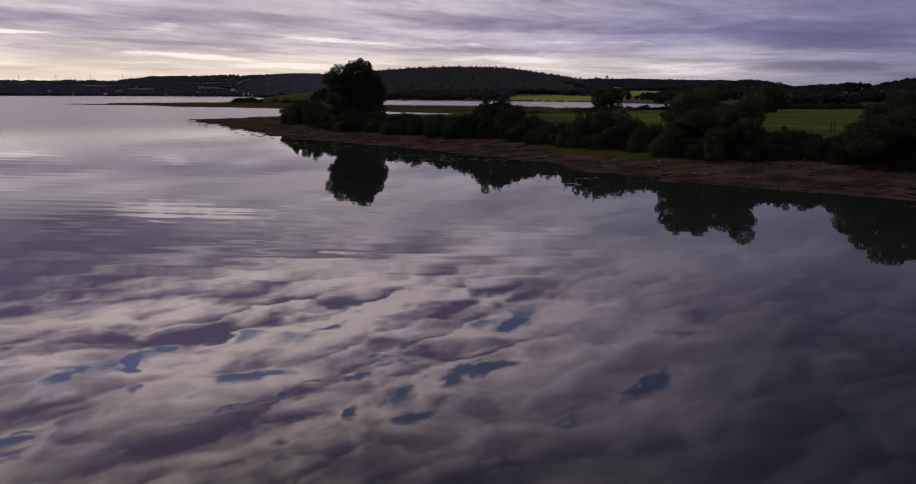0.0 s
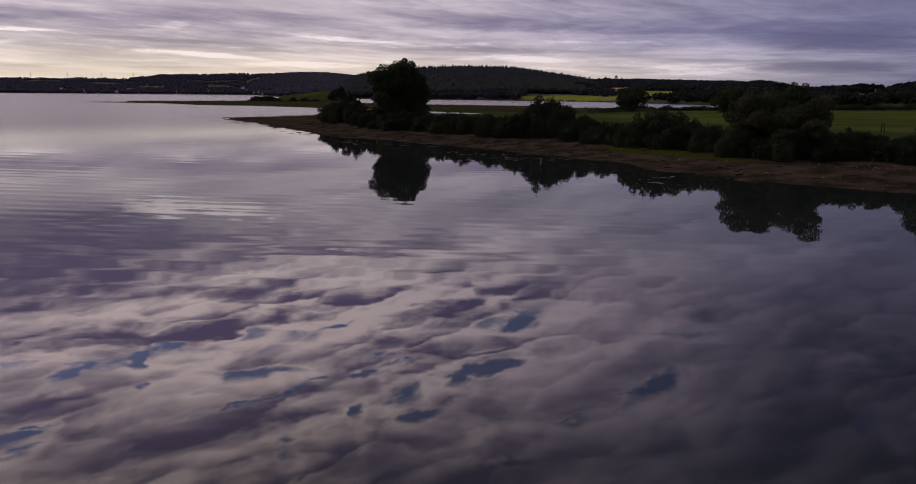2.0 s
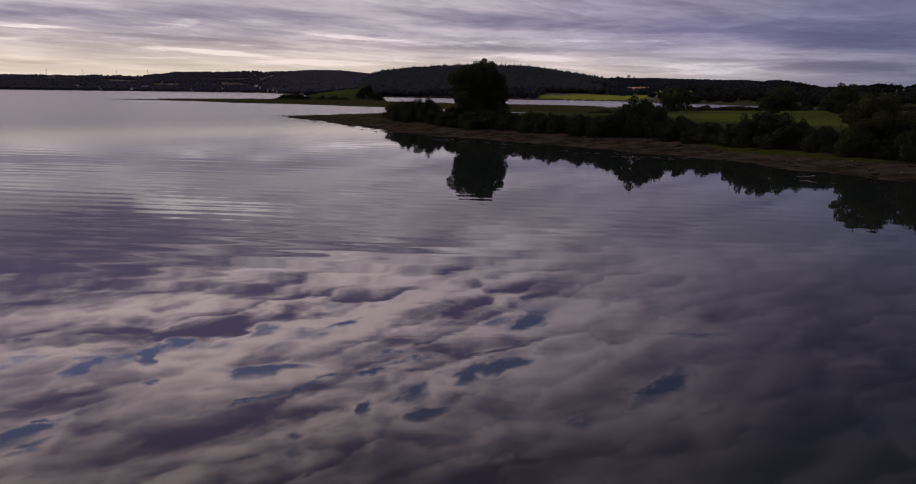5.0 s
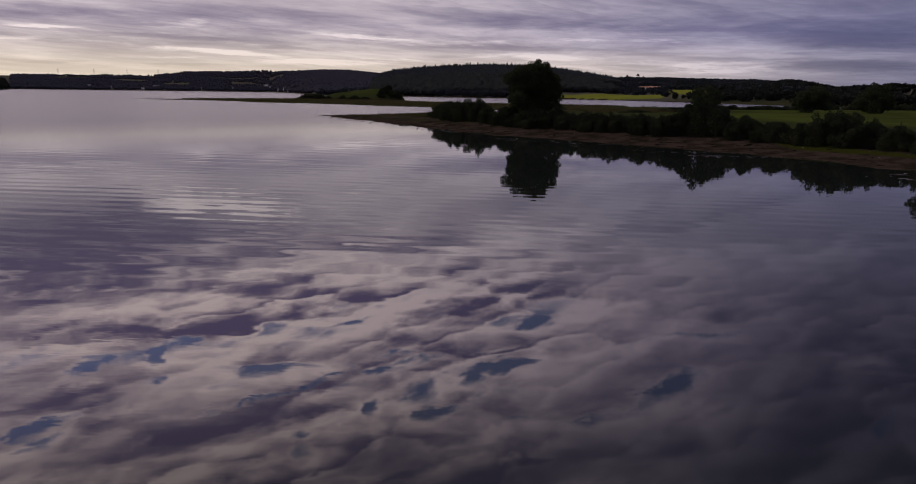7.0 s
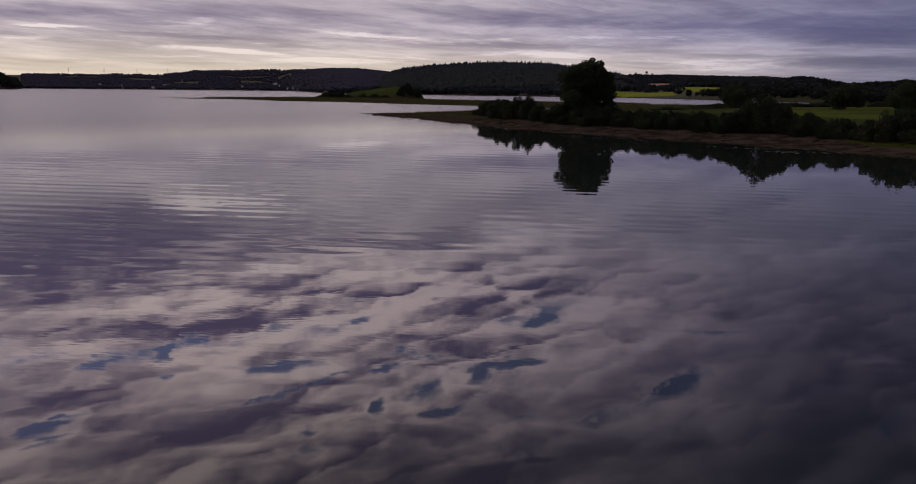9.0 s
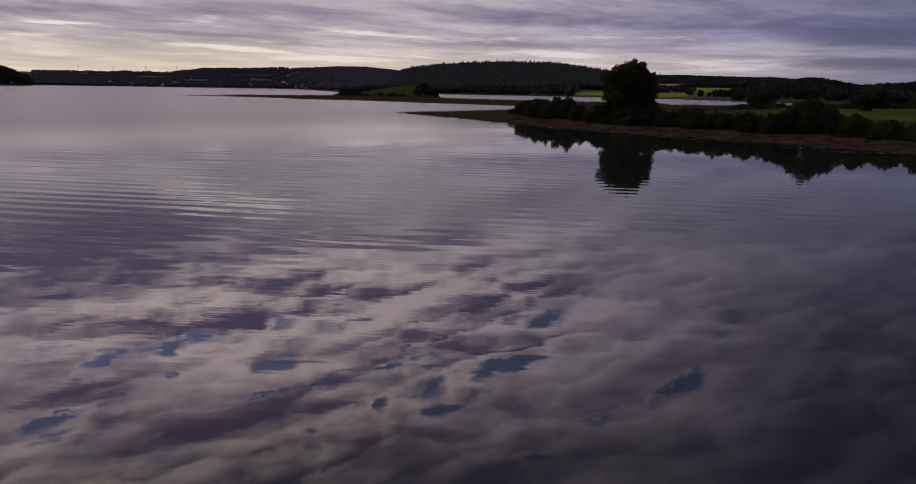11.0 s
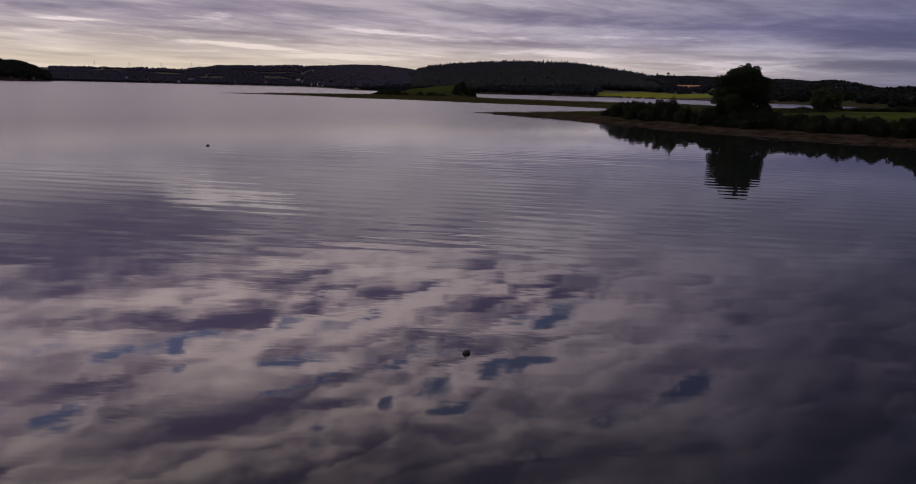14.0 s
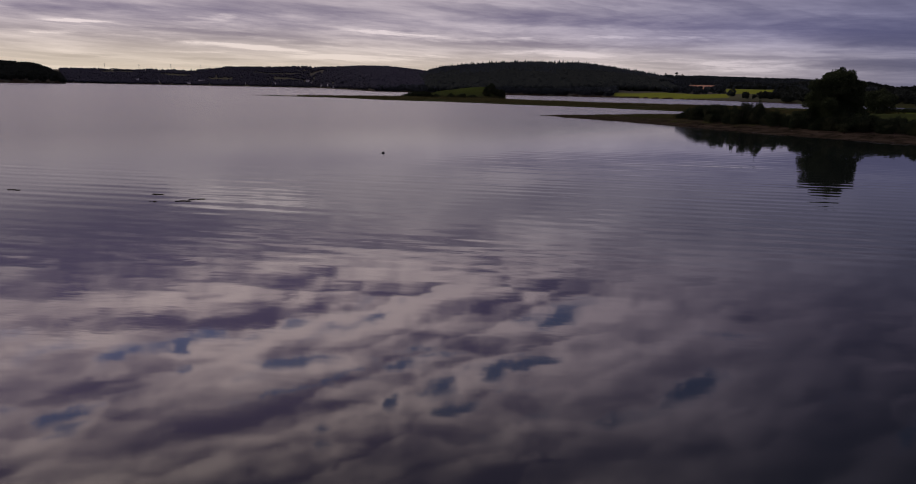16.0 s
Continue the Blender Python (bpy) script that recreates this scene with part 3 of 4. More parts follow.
HILL_WEST = np.array([(-75, 44), (-40, 42), (-37, 38), (-35, 36), (-34.2, 27), (-33.6, 14), (-33.3, 0)])


def smooth01(t):
    t = np.clip(t, 0, 1)
    return t * t * (3 - 2 * t)


def between(v, a, b, soft):
    return smooth01((v - a) / soft + 0.5) * (1 - smooth01((v - b) / soft + 0.5))


def inside_by(x, y, ring):
    """Metres inside (plus) or outside (minus) a closed outline."""
    best = np.full(x.shape, 1e9)
    odd = np.zeros(x.shape, bool)
    for (x0, y0), (x1, y1) in zip(ring, ring[1:] + ring[:1]):
        dx, dy = x1 - x0, y1 - y0
        t = np.clip(((x - x0) * dx + (y - y0) * dy) / (dx * dx + dy * dy), 0, 1)
        best = np.minimum(best, np.hypot(x - x0 - t * dx, y - y0 - t * dy))
        if y0 != y1:
            odd ^= ((y0 > y) != (y1 > y)) & (x < dx * (y - y0) / dy + x0)
    return np.where(odd, best, -best)


def wobble(x, y, scale, seed=0.0):
    """Cheap smooth noise of -1 to 1 for whole arrays."""
    s = 0.0
    for k, (a, b, w) in enumerate(((1.0, 0.3, 1.0), (-0.7, 1.3, 0.8), (1.9, -1.1, 0.5), (0.8, 2.4, 0.45), (3.6, 1.7, 0.3), (-2.9, 3.9, 0.25))):
        s = s + w * np.sin((a * x + b * y) / scale + seed * (k + 1.7) + k * 2.1)
    return s / 2.2


def land(x, y):
    """Height, and metres inside the near shore's outline."""
    x, y = np.asarray(x, float), np.asarray(y, float)
    d = inside_by(x, y, SHORE + BACK)
    rag = d + 1.6 * wobble(x, y, 3.2) + 0.8 * wobble(x, y, 1.1, 2.0)
    spit = smooth01((y - 225) / 60) * (1 - smooth01((x - 10) / 120))
    tip = smooth01((-x - 30) / 30) * (1 - smooth01((y - 225) / 30))
    full = np.where(d > 16, 1.25 + 1.15 * smooth01((d - 16) / 24), 1.25 * smooth01(d / 16) * 0.7 + 0.375 * np.clip(d / 16, 0, 1))
    full = full * (1 - np.maximum(0.45 * spit, 0.62 * tip))
    full = full * (1 - 0.40 * smooth01((y - 150) / 220))
    h = np.where(rag > 0, full + 0.05 * wobble(x, y, 2.0, 1.0) + 0.02, np.maximum(rag * 0.03, -1.5))
    h = np.where((rag > 0) & (h < 0.03), 0.03, h)
    turf = between(d, 5.5 + 0.22 * (x - 12), 10.0 - 0.12 * (x - 12), 0.8) * between(x, 10, 27, 2) * (y < 100)
    h = h + 0.16 * turf
    # The grassy knoll on the far spit, steep at its seaward end.
    kx, ky = x + 112, y - 520
    along = kx * 0.96 + ky * -0.28
    across = kx * 0.28 + ky * 0.96
    rise = smooth01((along + 52) / 62) * (1 - smooth01((along - 18) / 14)) * (1 - smooth01((np.abs(across) - 6) / 30))
    h = h + (8.0 + 0.5 * wobble(x, y, 5.0, 6.0)) * rise * (d > 0)
    # Far shores and hills.
    az = np.degrees(np.arctan2(x - O[0], y - O[1]))
    r = np.hypot(x - O[0], y - O[1])
    rs = np.interp(az, FAR_SHORE[:, 0], FAR_SHORE[:, 1]) + 14 * wobble(az * 10, r * 0, 9.0)
    far = np.full(x.shape, -3.0)
    for table, crest, power in ((HILL_LEFT, 3400, 0.9), (HILL_FIR, 1900, 0.85), (HILL_RIGHT, 3600, 1.0), (HILL_NEAR, 1600, 1.1), (HILL_WEST, 2050, 0.6)):
        top = np.interp(az, table[:, 0], table[:, 1], left=0, right=0)
        s = np.clip((r - rs) / (crest - rs), 0, 1)
        bumps = 1 + 0.05 * wobble(x, y, 60, crest) * np.sin(np.pi * s)
        far = np.maximum(far, np.where(r > rs, 0.6 + top * s ** power * bumps - 0.012 * np.maximum(r - crest, 0), -2.0))
    behind = np.abs(az) > 75
    far = np.where(behind, np.where(r > 900, np.minimum((r - 900) * 0.05, 45), -2.0), far)
    return np.maximum(h, far), d, r - rs, az, r


def height_at(x, y):
    return float(land(np.array([x]), np.array([y]))[0][0])


# Azimuth, metres above the shore, length, wall height and turn of each house.
HOUSES = ((-28.4, 120, 16, 5, 25), (-24.9, 40, 10, 5, 20), (-24.0, 110, 22, 5, 10), (-23.5, 60, 9, 5, 30), (-18.8, 50, 12, 5, 15), (-16.3, 130, 14, 6, 20),
          (-16.0, 90, 9, 5, 0), (-15.3, 30, 16, 7, 14), (-14.6, 20, 9, 5, 10), (-27.0, 70, 9, 4, 0), (-21.0, 40, 9, 4, 18), (-14.9, 70, 9, 6, 40))
# Open ground on the hills: azimuth from and to, distance from and to, field (0) or ploughed (1) or dull pasture (2).
OPEN = [(6.2, 14.3, 1000, 1150, 0), (14.5, 18.9, 1120, 1400, 0), (12.2, 14.0, 1440, 1730, 1), (12.3, 13.8, 1310, 1440, 2), (14.5, 17.6, 960, 1120, 2), (9.0, 20.0, 3250, 3650, 2), (8.5, 12.0, 2250, 2450, 2),
        (-20.5, -17.0, 3120, 3180, 2), (-18.8, -13.4, 2970, 3030, 2), (-27.0, -24.5, 3050, 3160, 2), (-30.5, -28.2, 3150, 3280, 2), (-31.5, -24.0, 3330, 3400, 2),
        (-23.4, -21.9, 2900, 3000, 2), (24.4, 31.0, 960, 1120, 2), (28.2, 33.0, 1250, 1500, 2), (19.0, 23.0, 900, 960, 2), (31.4, 38, 1560, 1650, 2)]


def clearing(a, up_hill):
    """Open ground just in front of a house."""
    r = float(np.interp(a, FAR_SHORE[:, 0], FAR_SHORE[:, 1])) + up_hill
    return a - 0.13, a + 0.13, r - 40, r + 10, 2


OPEN += [clearing(a, up_hill) for a, up_hill, *_ in HOUSES]


def build_ground():
    azs = np.unique(np.concatenate([np.arange(-180, -60, 6.0), np.arange(-60, 76, 0.2), np.arange(76, 181, 6.0)]))
    rs = np.concatenate([[2.0, 20.0, 40.0], np.geomspace(46, 4950, 320)])
    a, r = np.meshgrid(np.radians(azs), rs)
    x, y = O[0] + r * np.sin(a), O[1] + r * np.cos(a)
    h, d, past, az, rr = land(x, y)
    n, m = x.shape
    i = np.arange(n * m).reshape(n, m)
    faces = np.stack([i[:-1, :-1], i[:-1, 1:], i[1:, 1:], i[1:, :-1]], -1).reshape(-1, 4)
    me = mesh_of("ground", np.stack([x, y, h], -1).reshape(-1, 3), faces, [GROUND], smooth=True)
    field, soil, mud, weed = (np.zeros(x.shape) for _ in range(4))
    # The meadow behind the hedge.
    field = np.maximum(field, smooth01((d - 42) / 12) * between(y, 60, 330, 30) * smooth01((x - 5 - (y - 100) * 0.02) / 25) * 0.62)
    field = np.maximum(field, smooth01((h - 3) / 2.0) * (rr < 700) * 0.34)
    mud = np.where((rr < 800), 1 - smooth01((d - 13.5) / 5), 0) * (1 - 0.55 * smooth01((y - 150) / 60))
    mud = np.maximum(mud, 0.45 * (d > 0) * (h < 2.5) * smooth01((y - 235) / 30) * (1 - smooth01((x - 10) / 40)))
    mud = np.where((rr > 800), np.where(past < 12, 0.8, 0), mud)
    weed = between(d, 5.5 + 0.22 * (x - 12), 10.0 - 0.12 * (x - 12), 1.6) * between(x, 10, 27, 4) * (y < 100) * 0.82
    weed = np.maximum(weed, between(d, 5, 18, 4) * between(y, 130, 200, 20) * (x < -20) * 0.45)
    az, rr = az + 0.3 * wobble(x, y, 45.0, 2.5), rr + 22 * wobble(x, y, 60.0, 0.7)
    for a0, a1, r0, r1, kind in OPEN:
        w = between(az, a0, a1, 0.25) * between(rr, r0, r1, 40) * (past > 0)
        if kind == 1:
            soil = np.maximum(soil, w)
        else:
            field = np.maximum(field, w * (1.0 if kind == 0 else 0.10))
    layer = me.color_attributes.new("cover", "FLOAT_COLOR", "POINT")
    layer.data.foreach_set("color", np.stack([field, soil, mud, weed], -1).astype(np.float32).ravel())
    tagged(new("ground", me), "muddy tidal shore, meadow and wooded hills round an estuary", "ground", kind="structure")


build_ground()


def build_water():
    t = np.radians(np.arange(0, 360, 6.0))
    rings = [0.0, 60, 200, 700, 2000, 4930]
    v = np.concatenate([np.stack([O[0] + r * np.sin(t), O[1] + r * np.cos(t), 0 * t], -1) for r in rings[1:]])
    v = np.concatenate([[(O[0], O[1], 0.0)], v])
    n = len(t)
    tri = np.array([(0, 1 + (j + 1) % n, 1 + j) for j in range(n)])
    quads = np.array([(1 + k * n + j, 1 + k * n + (j + 1) % n, 1 + (k + 1) * n + (j + 1) % n, 1 + (k + 1) * n + j) for k in range(len(rings) - 2) for j in range(n)])
    tris = np.concatenate([tri, quads[:, [0, 1, 2]], quads[:, [0, 2, 3]]])
    me = mesh_of("water", v, tris[:, ::-1], [WATER])
    me.update()
    ob = new("water", me)
    if me.polygons[0].normal.z < 0:
        me.flip_normals()
    tagged(ob, "calm tidal water mirroring broken evening clouds", "water", kind="structure")


build_water()


# ---- far woods ----
def fir_shape(rng):
    v, f = [], []
    for k, (z0, z1, r) in enumerate(((0.05, 0.62, 0.26), (0.38, 0.85, 0.18), (0.65, 1.0, 0.10))):
        n, b = 6, len(v)
        for j in range(n):
            t = 2 * math.pi * (j + 0.5 * k) / n
            q = r * rng.uniform(0.75, 1.2)
            v.append((q * math.cos(t), q * math.sin(t), z0 + rng.uniform(-0.03, 0.03)))
        v.append((rng.uniform(-0.02, 0.02), rng.uniform(-0.02, 0.02), z1))
        f += [(b + j, b + (j + 1) % n, b + n) for j in range(n)]
    return np.array(v), np.array(f)


def round_shape(rng, n):
    """A far broadleaf tree of one metre: n leafy sprays in a lumpy round crown."""
    d = rng.normal(0, 1, (n, 3))
    d /= np.linalg.norm(d, axis=1)[:, None]
    lump = 0.8 + 0.25 * np.sin(d[:, 0] * 4 + rng.uniform(0, 6)) * np.cos(d[:, 1] * 5 + rng.uniform(0, 6))
    p = d * (lump * (1 - 0.4 * rng.random(n) ** 2))[:, None] * (0.46, 0.46, 0.46) + (0, 0, 0.5)
    v, f = leaves(rng, p, d, 0.62 / math.sqrt(n / 14), 0.3)
    return v, np.concatenate([f[:, [0, 1, 2]], f[:, [0, 2, 3]]])


def blob_shape(rng):
    """A tree a few kilometres off, of one metre: a lumpy crown with no leaves of its own."""
    bm = bmesh.new()
    bmesh.ops.create_icosphere(bm, subdivisions=1, radius=0.5)
    for q in bm.verts:
        q.co = q.co * rng.uniform(0.72, 1.2) + Vector((0, 0, 0.45))
    v, f = np.array([q.co[:] for q in bm.verts]), np.array([[w.index for w in p.verts] for p in bm.faces])
    bm.free()
    return v, f


def scatter(name, shapes, rng, places, tall, mat, label, smooth=False):
    x, y, z = places
    n = len(x)
    pick = rng.integers(0, len(shapes), n)
    pieces = []
    size = tall * rng.uniform(0.7, 1.2, n)
    spin = rng.uniform(0, 6.283, n)
    wide = rng.uniform(0.85, 1.25, n)
    base = 0
    for k, (v, f) in enumerate(shapes):
        w = np.where(pick == k)[0]
        c, s = np.cos(spin[w])[:, None], np.sin(spin[w])[:, None]
        px = (v[:, 0] * c - v[:, 1] * s) * (size[w] * wide[w])[:, None] + x[w][:, None]
        py = (v[:, 0] * s + v[:, 1] * c) * (size[w] * wide[w])[:, None] + y[w][:, None]
        pz = v[:, 2] * size[w][:, None] + z[w][:, None] - 0.4
        vv = np.stack([px, py, pz], -1).reshape(-1, 3)
        ff = (f[None] + (np.arange(len(w)) * len(v))[:, None, None]).reshape(-1, 3)
        pieces.append((vv, ff))
    v, f = join(pieces)
    ob = new(name, mesh_of(name, v, f, [mat], smooth))
    return tagged(ob, label, "woodland", kind="stuff")


def hill_places(rng, n, a0, a1, r0, r1, keep):
    az, r = rng.uniform(a0, a1, n), np.sqrt(rng.uniform(r0 * r0, r1 * r1, n))
    x, y = O[0] + r * np.sin(np.radians(az)), O[1] + r * np.cos(np.radians(az))
    h, d, past, az, r = land(x, y)
    ok = (past > 8) & keep(az, r, x, y)
    az, r = az + 0.3 * wobble(x, y, 45.0, 2.5), r + 22 * wobble(x, y, 60.0, 0.7)
    for b0, b1, q0, q1, kind in OPEN:
        ok &= ~((az > b0) & (az < b1) & (r > q0) & (r < q1))
    return x[ok], y[ok], h[ok]


def far_woods():
    rng = np.random.default_rng(5)
    firs = [fir_shape(rng) for _ in range(6)]
    fine = [round_shape(rng, 60) for _ in range(6)]
    mid = [round_shape(rng, 26) for _ in range(6)]
    small = [blob_shape(rng) for _ in range(6)]
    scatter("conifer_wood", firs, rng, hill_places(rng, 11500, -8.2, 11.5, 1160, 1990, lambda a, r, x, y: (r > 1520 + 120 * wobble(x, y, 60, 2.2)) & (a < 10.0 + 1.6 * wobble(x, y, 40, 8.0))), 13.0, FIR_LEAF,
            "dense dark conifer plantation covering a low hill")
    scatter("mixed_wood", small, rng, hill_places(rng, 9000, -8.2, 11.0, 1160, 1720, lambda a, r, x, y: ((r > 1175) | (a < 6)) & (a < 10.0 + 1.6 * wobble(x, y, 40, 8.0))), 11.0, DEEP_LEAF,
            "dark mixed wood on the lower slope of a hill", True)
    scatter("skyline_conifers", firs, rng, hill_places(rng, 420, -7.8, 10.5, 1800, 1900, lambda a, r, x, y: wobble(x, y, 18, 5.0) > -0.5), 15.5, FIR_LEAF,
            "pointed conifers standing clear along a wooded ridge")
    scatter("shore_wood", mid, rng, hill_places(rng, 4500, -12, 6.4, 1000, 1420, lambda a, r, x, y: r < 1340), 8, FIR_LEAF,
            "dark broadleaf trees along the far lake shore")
    clumpy = lambda a, r, x, y: (wobble(x, y, 90, 3.0) > -0.75) & ((r < 3360) | (wobble(x, y, 70, 6.0) > -0.1))
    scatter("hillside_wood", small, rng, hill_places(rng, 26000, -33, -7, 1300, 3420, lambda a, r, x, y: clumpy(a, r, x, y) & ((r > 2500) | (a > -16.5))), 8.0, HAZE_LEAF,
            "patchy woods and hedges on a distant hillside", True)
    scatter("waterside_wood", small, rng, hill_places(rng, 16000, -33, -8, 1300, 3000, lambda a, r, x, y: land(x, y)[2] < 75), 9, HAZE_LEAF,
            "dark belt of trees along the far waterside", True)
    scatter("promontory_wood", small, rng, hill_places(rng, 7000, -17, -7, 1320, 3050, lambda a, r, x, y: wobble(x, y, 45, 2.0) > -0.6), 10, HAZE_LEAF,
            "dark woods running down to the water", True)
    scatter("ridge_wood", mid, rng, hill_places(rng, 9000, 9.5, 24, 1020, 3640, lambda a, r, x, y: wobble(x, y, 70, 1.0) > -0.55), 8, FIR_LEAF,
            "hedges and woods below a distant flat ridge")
    scatter("valley_wood", fine, rng, hill_places(rng, 6000, 15, 46, 560, 1680, lambda a, r, x, y: (wobble(x, y, 40, 4.0) > -0.2) | (r > 1580)), 8.5, WOOD_LEAF,
            "dark broadleaf woods on the slope beyond the lake")
    scatter("headland_wood", mid, rng, hill_places(rng, 6500, -60, -33.02, 1760, 2400, lambda a, r, x, y: r > 0), 12, WOOD_LEAF,
            "dark wooded headland across the water")


far_woods()


# ---- trees and bushes near by ----
def limb_path(rng, start, end, bend):
    start, end = np.asarray(start, float), np.asarray(end, float)
    mid = (start + end) / 2 + rng.normal(0, bend, 3)
    t = np.linspace(0, 1, 6)[:, None]
    return (1 - t) ** 2 * start + 2 * t * (1 - t) * mid + t ** 2 * end


def tree(name, seed, m, label, category, tall, wide, clear, trunk_r, leaf_mat, leaf=0.30, dense=9.0, lean=0.0, clump_n=46, forks=7, more_lobes=()):
    """A broadleaf tree: a tapered trunk, limbs and a crown of clumps with gaps."""
    rng = np.random.default_rng(seed)
    ob = root(name, m, label, category)
    top = tall * 0.62
    trunk = limb_path(rng, (0, 0, -0.3), (lean, 0, top), 0.25)
    v, f = tube(trunk, np.linspace(trunk_r, trunk_r * 0.35, 6), 9)
    part("trunk", mesh_of("trunk", v, f, [BARK], True), ob)
    mid, half = (tall + clear) / 2, (tall - clear) / 2
    # A few big lobes, each hung with clumps, so that the outline is lumpy and the light falls into hollows.
    lobes = []
    n = max(7, clump_n // 9)
    for k in range(n):
        t = math.acos(1 - 2 * (k + 0.5) / n)
        p = k * 2.39996 + rng.uniform(-0.5, 0.5)
        q = rng.uniform(0.52, 0.70)
        reach = math.sin(t) * wide / 2 * q * (1.12 if math.cos(t) < 0 else 1.0)
        lobes.append((np.array((lean + reach * math.cos(p), reach * math.sin(p), mid + math.cos(t) * half * q)), wide * rng.uniform(0.15, 0.21)))
    lobes.append((np.array((lean, 0, mid + half * 0.56)), wide * 0.21))
    lobes += [(np.array(c, float), r) for c, r in more_lobes]
    n = len(lobes)
    clumps = []
    for k in range(clump_n):
        c, r = lobes[k % n]
        d = rng.normal(0, 1, 3)
        d += 0.5 * (c - (lean, 0, mid)) / (wide / 2)
        d /= np.linalg.norm(d)
        c = c + d * r * rng.uniform(0.7, 1.12) * np.array((1, 1, 0.85))
        c[2] = max(c[2], clear)
        clumps.append((c, wide * rng.uniform(0.05, 0.095)))
    clumps += [(c, r * 0.92) for c, r in lobes]
    for k in range(clump_n // 4):
        c = np.array((lean + rng.normal(0, wide * 0.16), rng.normal(0, wide * 0.16), mid + rng.normal(0, half * 0.36)))
        clumps.append((c, wide * 0.15))
    order = rng.permutation(clump_n)[:forks]
    for k in order:
        c = clumps[k][0]
        s = trunk[rng.integers(2, 6)]
        path = limb_path(rng, s, c, 0.5)
        v, f = tube(path, np.linspace(trunk_r * 0.36, trunk_r * 0.08, 6), 6)
        part("limb", mesh_of("limb", v, f, [BARK], True), ob)
    v, f = crown(rng, clumps, dense, leaf)
    part("crown", mesh_of("crown", v, f, [leaf_mat]), ob)
    return ob


def bush(seed, wide, tall, leaf_mat, label, leaf=0.11, dense=110.0, name="bush"):
    """A dense bush: a few stems and a crown of clumps down to the ground."""
    rng = np.random.default_rng(seed)
    ob = root(name, Matrix(), label, "bush")
    clumps = []
    for k in range(9):
        t = k * 2.39996 + rng.uniform(-0.5, 0.5)
        q = math.sqrt((k + 0.3) / 9)
        x, y = math.cos(t) * q * wide * 0.36, math.sin(t) * q * wide * 0.36
        peak = tall * (1 - 0.5 * q * q) * rng.uniform(0.72, 0.96)
        r = wide * rng.uniform(0.10, 0.17)
        clumps.append((np.array((x, y, max(peak - r, r * 0.4))), r * 0.85))
        clumps.append((np.array((x * 1.12, y * 1.12, r * 0.5)), r))
        for j in range(7):
            d = rng.normal(0, 1, 3) + (x / wide, y / wide, 0.5)
            d /= np.linalg.norm(d)
            c = np.array((x, y, max(peak - r, r * 0.4))) + d * r * rng.uniform(0.75, 1.15)
            clumps.append((np.array((c[0], c[1], max(c[2], 0.1))), wide * rng.uniform(0.03, 0.065)))
    v, f = crown(rng, clumps, dense, leaf, 0.9)
    # Wisps that break the outline.
    tip = []
    for c, r in clumps:
        if c[2] > tall * 0.4:
            side = rng.normal(0, 0.35, 3)
            for k in range(7):
                tip.append(c + np.array((side[0], side[1], 1.0)) * r * (0.8 + 0.09 * k) + rng.normal(0, 0.05, 3))
    tip = np.array(tip)
    v2, f2 = leaves(rng, tip, np.tile((0, 0, 1.0), (len(tip), 1)), leaf * 0.8)
    v, f = join([(v, f), (v2, f2)])
    part("foliage", mesh_of("foliage", v, f, [leaf_mat]), ob)
    for k in range(4):
        e = clumps[k][0]
        v, f = tube(limb_path(rng, (e[0] * 0.2, e[1] * 0.2, -0.1), e, 0.15), np.linspace(0.07, 0.02, 6), 5)
        part("stem", mesh_of("stem", v, f, [BARK], True), ob)
    return ob


def at(x, y, sink=0.05, spin=0.0, sx=1.0, sy=1.0, sz=1.0):
    return pose(x, y, height_at(x, y) - sink, 0, 0, spin) @ Matrix.Diagonal((sx, sy, sz, 1))


OAK = (-17.7, 127.3)
tree("oak_tree", 11, at(*OAK), "broad dark oak tree with a round full crown", "tree", 12.5, 9.7, -0.2, 0.42, OAK_LEAF, 0.20, 44.0, clump_n=170, forks=9, more_lobes=(((-2.5, 3.8, 5.4), 1.9), ((-2.2, 3.2, 3.2), 1.7)))

tree("willow_tree", 21, at(22.9, 72.0), "bushy olive-green willow standing on the shore bank", "tree", 6.1, 6.8, -0.3, 0.16, WILLOW_LEAF, 0.13, 80.0, clump_n=64)
tree("willow_tree", 22, at(25.6, 67.5), "bushy olive-green willow standing on the shore bank", "tree", 5.0, 6.8, -0.3, 0.16, WILLOW_LEAF, 0.13, 80.0, clump_n=64)
tree("hawthorn_tree", 23, at(36.0, 59.0), "dark spreading hawthorn at the top of the beach", "tree", 5.5, 8.4, -0.4, 0.18, BUSH_LEAF, 0.13, 80.0, clump_n=64)
tree("hawthorn_tree", 24, at(42.5, 56.0), "dark spreading hawthorn at the top of the beach", "tree", 4.9, 8.2, -0.4, 0.18, BUSH_LEAF, 0.13, 80.0, clump_n=64)
tree("field_tree", 25, at(51, 251), "dark ragged tree at the back of the meadow", "tree", 8.6, 11.5, 0.0, 0.3, OAK_LEAF, 0.36, 9.0)
tree("field_tree", 26, at(74.8, 222.2), "broad dark tree in the hedge behind the meadow", "tree", 8.0, 11.5, -0.2, 0.4, OAK_LEAF, 0.36, 9.0)
